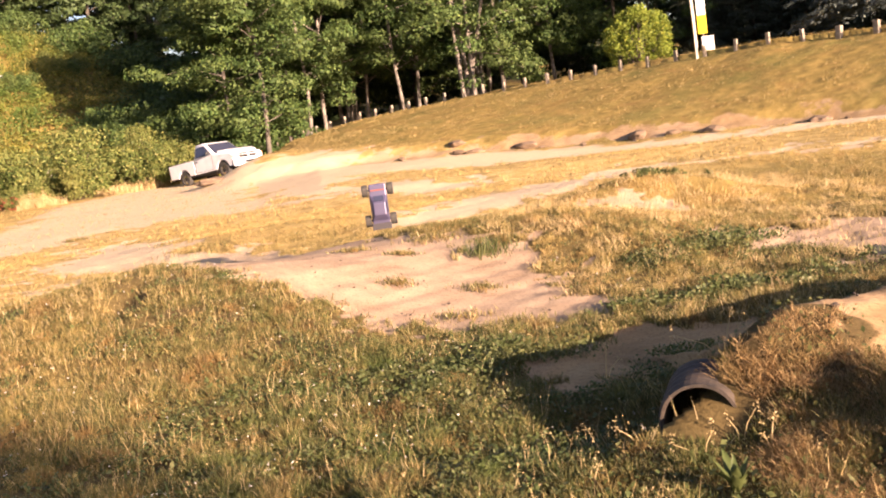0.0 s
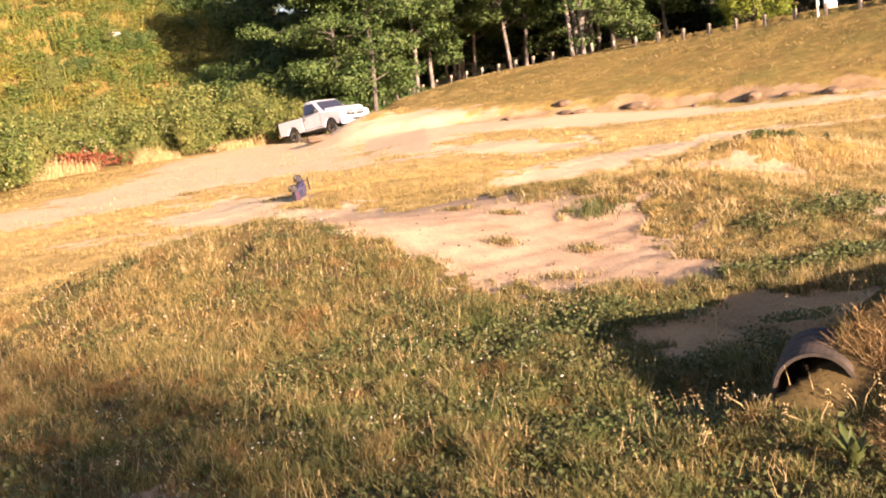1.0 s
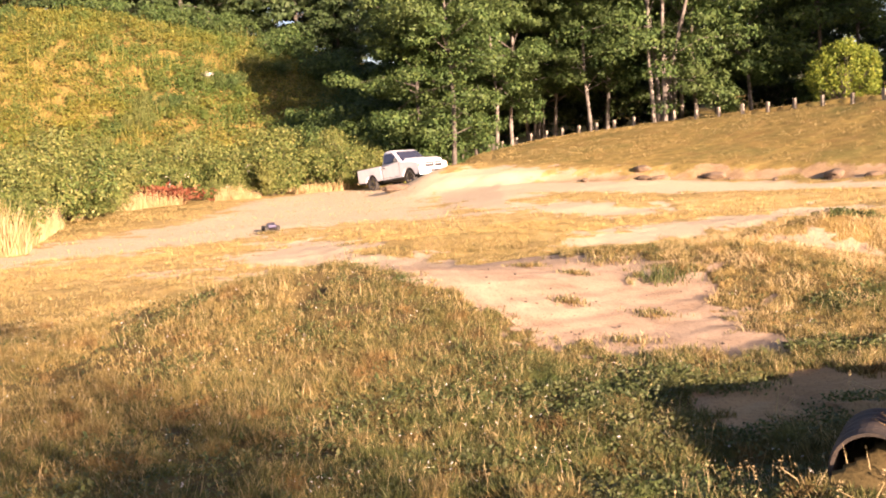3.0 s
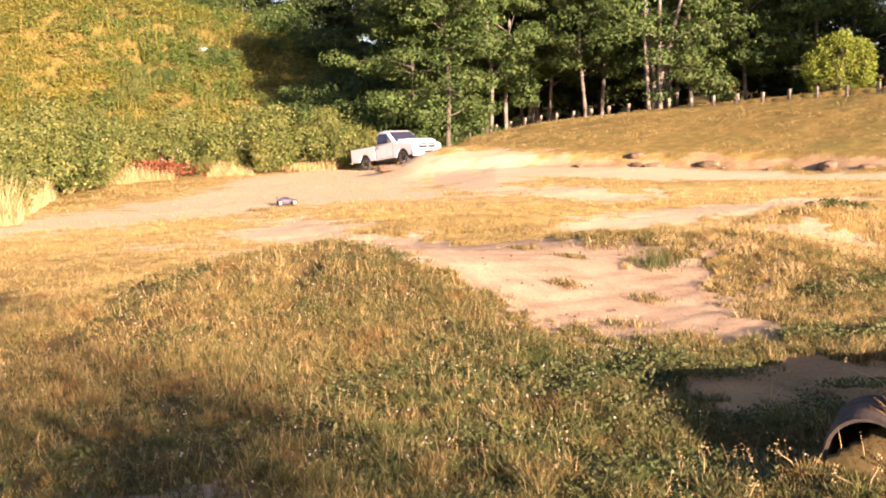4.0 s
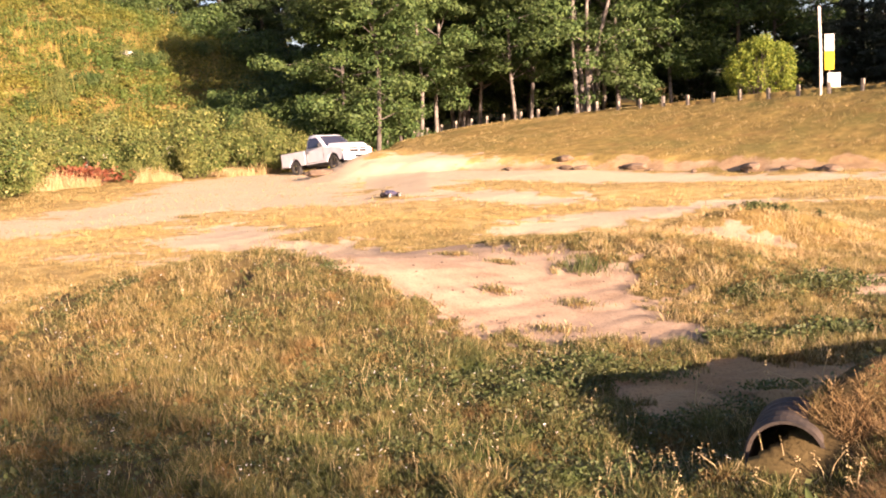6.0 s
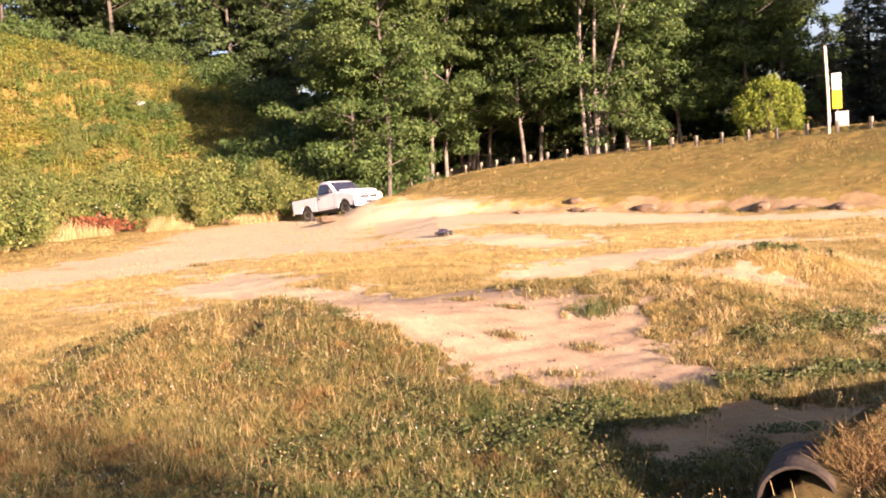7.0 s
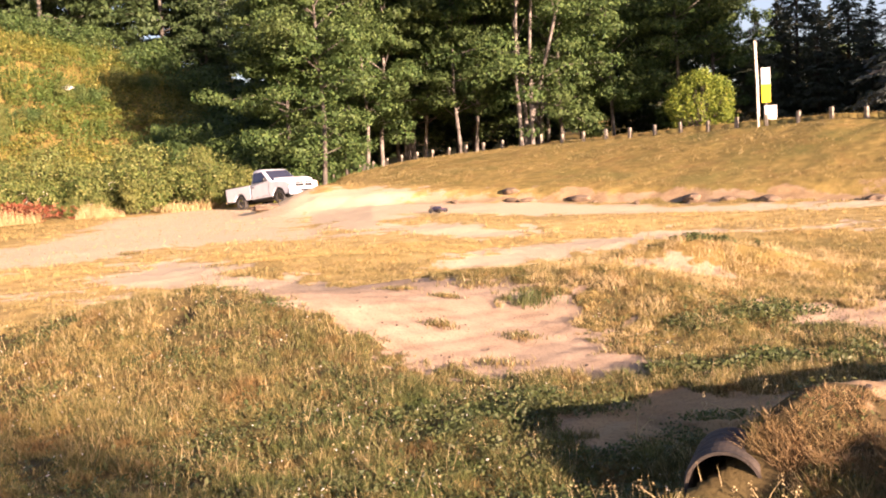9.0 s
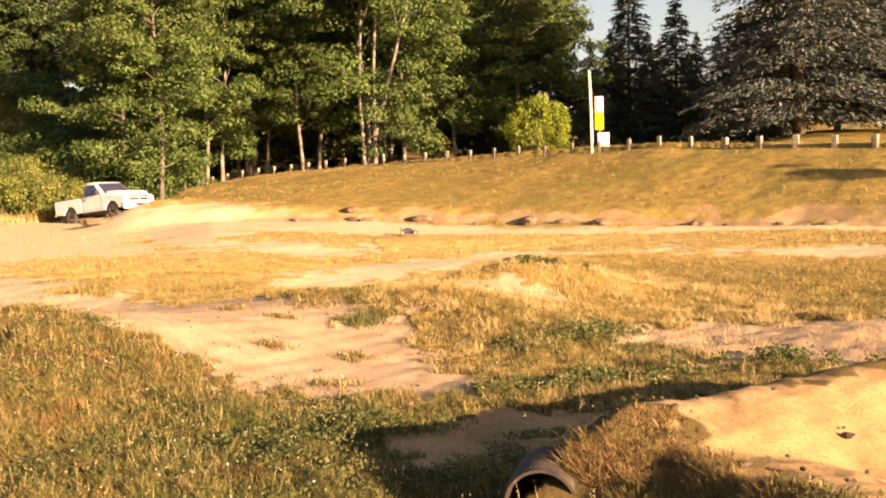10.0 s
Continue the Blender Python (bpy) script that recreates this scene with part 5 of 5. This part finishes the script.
def build_thatch():
    """Matted russet dead grass on the mound over the pipe."""
    g = np.random.default_rng(48)
    n = 42000
    x, y = 1.75 + 0.30 * g.normal(size=n), 4.25 + 0.42 * g.normal(size=n)
    keep = (np.hypot(x - 1.24, y - 4.55) > 0.32) & (x > 1.35) & (x < 2.15) & (y < 4.98) & (g.random(n) > 0.8 * bareness(x, y)) & (grain(x, y, 0.08, 71) > 0.28)
    x, y = x[keep], y[keep]
    v, f = blades(x, y, 0.022 + 0.035 * grain(x, y, 0.13, 73), 0.005, 1.8)
    tagged(new("thatch", fast_mesh("thatch", v, f, THATCH)), "matted russet dead grass on the mound over the pipe", "grass", kind="stuff")


build_thatch()


def build_golden_grass():
    """Tufts of taller golden grass on the landings between the jumps."""
    g = np.random.default_rng(50)
    n = 85000
    x, y = 1.2 + 5.5 * g.random(n), 8.6 + 8.4 * g.random(n)
    keep = (g.random(n) > 1.1 * bareness(x, y)) & (grain(x, y, 0.22, 75) + 0.6 * grain(x, y, 0.7, 77) > 0.85)
    v, f = blades(x[keep], y[keep], 0.04 + 0.07 * grain(x[keep], y[keep], 0.3, 79), 0.007, 1.1)
    tagged(new("golden_grass", fast_mesh("golden_grass", v, f, STRAW)), "taller golden dry grass on the landings of the track", "grass", kind="stuff")


build_golden_grass()
# clods put in for the shaded hollows under the bank's overhang
CLODS = "brown clods in the eroded bank"
g4 = random.Random(5)
for i in range(12):
    az = 1 + 31 * (i + 0.7 * g4.random()) / 12
    r = float(np.interp(az, (-9, -2, 6, 16, 35), (44.0, 41.5, 39.5, 36.5, 33.5))) - 0.15 + 0.4 * g4.random()
    x, y = polar(az, r)
    s = 0.08 + 0.14 * g4.random() ** 2
    tagged(build_rock("earth_clod", x, y, s * 1.7, s * 0.9, s * 0.6, i + 2.3, CLOD_EARTH, "small brown clod put in for a shaded hollow of the bank", 0.4), category="clod", group=CLODS)
for i, (x, y, sx, sz) in enumerate(((9.75, 36.1, 0.6, 0.22), (11.75, 34.0, 0.5, 0.22), (6.15, 38.7, 0.5, 0.18), (3.75, 40.5, 0.35, 0.16), (14.6, 32.0, 0.55, 0.2))):
    tagged(build_rock("earth_clod", x, y, sx * 1.0, 0.35, sz * 0.85, i + 60.3, CLOD_EARTH, "large brown clod put in for a shaded hollow of the bank", 0.52), category="clod", group=CLODS)
tagged(build_rock("earth_clod", -6.5, 45.0, 0.85, 0.5, 0.20, 41.3, CLOD_EARTH, "flat brown clod of earth beside the track", 0.4), category="clod")
PEBBLES = "pebbles on the ramp"
g5 = random.Random(8)
for i in range(26):
    x, y = 1.9 + 2.4 * g5.random(), 3.9 + 1.6 * g5.random()
    s = 0.008 + 0.018 * g5.random() ** 2
    tagged(build_rock("pebble", x, y, s * 1.4, s, s * 0.8, i + 20.7, DARK_STONE, "small dark pebble lying on the dirt ramp", 0.25), category="pebble", group=PEBBLES)
for i in range(44):
    x, y = -1.0 + 2.6 * g5.random(), 8.2 + 4.0 * g5.random()
    if float(bareness(np.array([x]), np.array([y]))[0]) < 0.6:
        continue
    s = 0.005 + 0.008 * g5.random() ** 2
    tagged(build_rock("pebble", x, y, s * 1.4, s, s * 0.7, i + 90.7, DARK_STONE, "small pebble lying on the bare dirt jump", 0.25), category="pebble", group="pebbles on the jump")


# ---------------------------------------------------------------- radio-controlled car
def build_rc_car():
    root = thing("toy_truck", pose(-3, 18, 0.2), "lilac-silver radio-controlled toy truck with big knobbly wheels", "toy truck")
    part("chassis", solid([(-0.24, 0.0), (0.24, 0.0), (0.27, 0.03), (0.2, 0.05), (-0.2, 0.05), (-0.27, 0.03)], -0.075, 0.075, 0.008), RC_DARK, root)
    bm = solid([(-0.25, 0.055), (0.26, 0.055), (0.27, 0.085), (0.12, 0.115), (0.03, 0.175), (-0.12, 0.18), (-0.19, 0.13), (-0.26, 0.125)], -0.105, 0.105)
    for v in bm.verts:
        if v.co.z > 0.15:
            v.co.y *= 0.72
    bmesh.ops.bevel(bm, geom=[e for e in bm.edges if e.calc_face_angle(0) > 0.3], offset=0.012, segments=2, affect="EDGES", profile=0.5)
    part("shell", bm, RC_SHELL, root, "lilac-silver shell")
    for s in (-1, 1):
        part("side_window", solid([(-0.10, 0.135), (0.06, 0.135), (0.01, 0.166), (-0.09, 0.168)], s * 0.0915, s * 0.097), GLASS_DARK, root)
    part("windscreen", solid([(0.055, 0.165), (0.115, 0.125), (0.118, 0.129), (0.058, 0.169)], -0.062, 0.062), GLASS_DARK, root)
    part("rear_wing", box(bmesh.new(), -0.30, -0.22, -0.12, 0.12, 0.185, 0.193, 0.003), RC_DARK, root, "dark rear wing")
    for s in (-1, 1):
        part("wing_stay", box(bmesh.new(), -0.27, -0.25, s * 0.06 - 0.004, s * 0.06 + 0.004, 0.12, 0.187), RC_DARK, root)
    for x in (0.19, -0.19):
        part("axle", cylinder(bmesh.new(), 0.012, 0.31, pose(x, 0, 0.035, 90, 0, 0), 8), RC_DARK, root)
        part("shock_tower", box(bmesh.new(), x - 0.008, x + 0.008, -0.09, 0.09, 0.05, 0.11, 0.003), RC_RED, root, "dusty red shock tower")
        for s in (-1, 1):
            wheel(root, x, s * 0.158, 0.035, 0.075, 0.08, TYRE, STONE, "dusty pale rim")
    return root


def motions():
    car = build_rc_car()
    upright = lambda x, y, heading, lift=0.0, nose=0.0: pose(x, y, float(height(x, y)) + 0.045 + lift, 0, -nose, heading)
    # tumbling over the jump: seconds, place, tilt in the plane across the view, turn about the upright axis
    tumble = (
        (0.0, 0.08, 13.04, 0.73, 0, 0), (0.1, -0.18, 13.64, 0.67, -35, 0), (0.2, -0.49, 14.24, 0.81, -80, 15), (0.3, -0.90, 14.83, 0.82, -150, 70),
        (0.4, -1.36, 15.41, 0.71, -225, 40), (0.5, -1.69, 15.99, 0.49, -170, 75), (0.6, -1.98, 16.56, 0.43, -180, 5), (0.7, -2.21, 17.15, 0.52, -230, 25),
        (0.8, -2.59, 17.71, 0.55, -200, 50), (0.9, -2.92, 18.27, 0.45, -165, 80), (1.0, -3.23, 18.52, 0.27, -112, 82),
    )
    rows = []
    for t, x, y, z, tilt, turn in tumble:
        rows.append((t, Matrix.Translation((x, y, z)) @ pose(0, 0, 0, 0, 0, turn) @ pose(0, 0, 0, 0, tilt, 0) @ pose(0, 0, 0, 90, 0, 0) @ pose(0, 0, 0, 0, 0, 90) @ Matrix.Translation((0, 0, -0.07))))
    # then driving round the far end of the track: seconds, x, y, heading, lift, nose up
    for t, x, y, heading, lift, nose in (
        (1.1, -3.55, 19.30, 113, 0.12, 35), (1.2, -4.00, 20.80, 108, 0.05, 10), (1.3, -4.30, 22.10, 107, 0.00, 0), (1.5, -4.68, 23.80, 109, 0.00, 0), (1.8, -5.10, 24.20, 123, 0.00, 0),
        (2.1, -5.50, 24.15, 149, 0.00, 0), (2.3, -5.72, 24.10, 135, 0.00, 0), (2.5, -6.10, 24.30, 122, 0.00, 0), (2.7, -6.70, 25.30, 122, 0.00, 0),
        (3.2, -7.30, 26.20, 107, 0.00, 0), (3.8, -7.10, 26.60, 54, 0.00, 0), (4.0, -6.80, 26.90, 21, 0.00, 0), (4.2, -6.35, 26.90, 13, 0.00, 0),
        (4.4, -5.95, 27.10, 37, 0.00, 0), (4.6, -5.70, 27.40, 24, 0.00, 0), (4.8, -5.30, 27.40, 6, 0.00, 0), (5.0, -4.80, 27.50, 15, 0.00, 0),
        (5.2, -4.20, 27.70, 40, 0.00, 0), (5.8, -2.80, 29.20, 45, 0.00, 0), (6.3, -1.80, 30.10, 38, 0.00, 0), (6.5, -1.55, 30.20, 21, 0.00, 0),
        (6.8, -1.30, 30.30, 26, 0.00, 0), (7.0, -1.15, 30.40, 71, 0.00, 0), (7.5, -1.10, 30.90, 94, 0.00, 0), (8.0, -1.35, 32.90, 90, 0.00, 0),
        (8.3, -1.15, 34.60, 77, 0.00, 0), (8.5, -0.80, 35.30, 21, 0.00, 0), (8.8, 0.10, 35.10, -25, 0.00, 0), (9.0, 0.70, 34.60, -40, 0.00, 0),
        (9.2, 1.40, 34.00, -54, 0.00, 0), (9.5, 2.20, 32.50, -55, 0.00, 0), (9.8, 3.30, 31.20, -32, 0.00, 0), (10.0, 4.60, 31.00, -8, 0.00, 0),
    ):
        rows.append((t, upright(x, y, heading, lift, nose)))
    walk(car, rows)


motions()
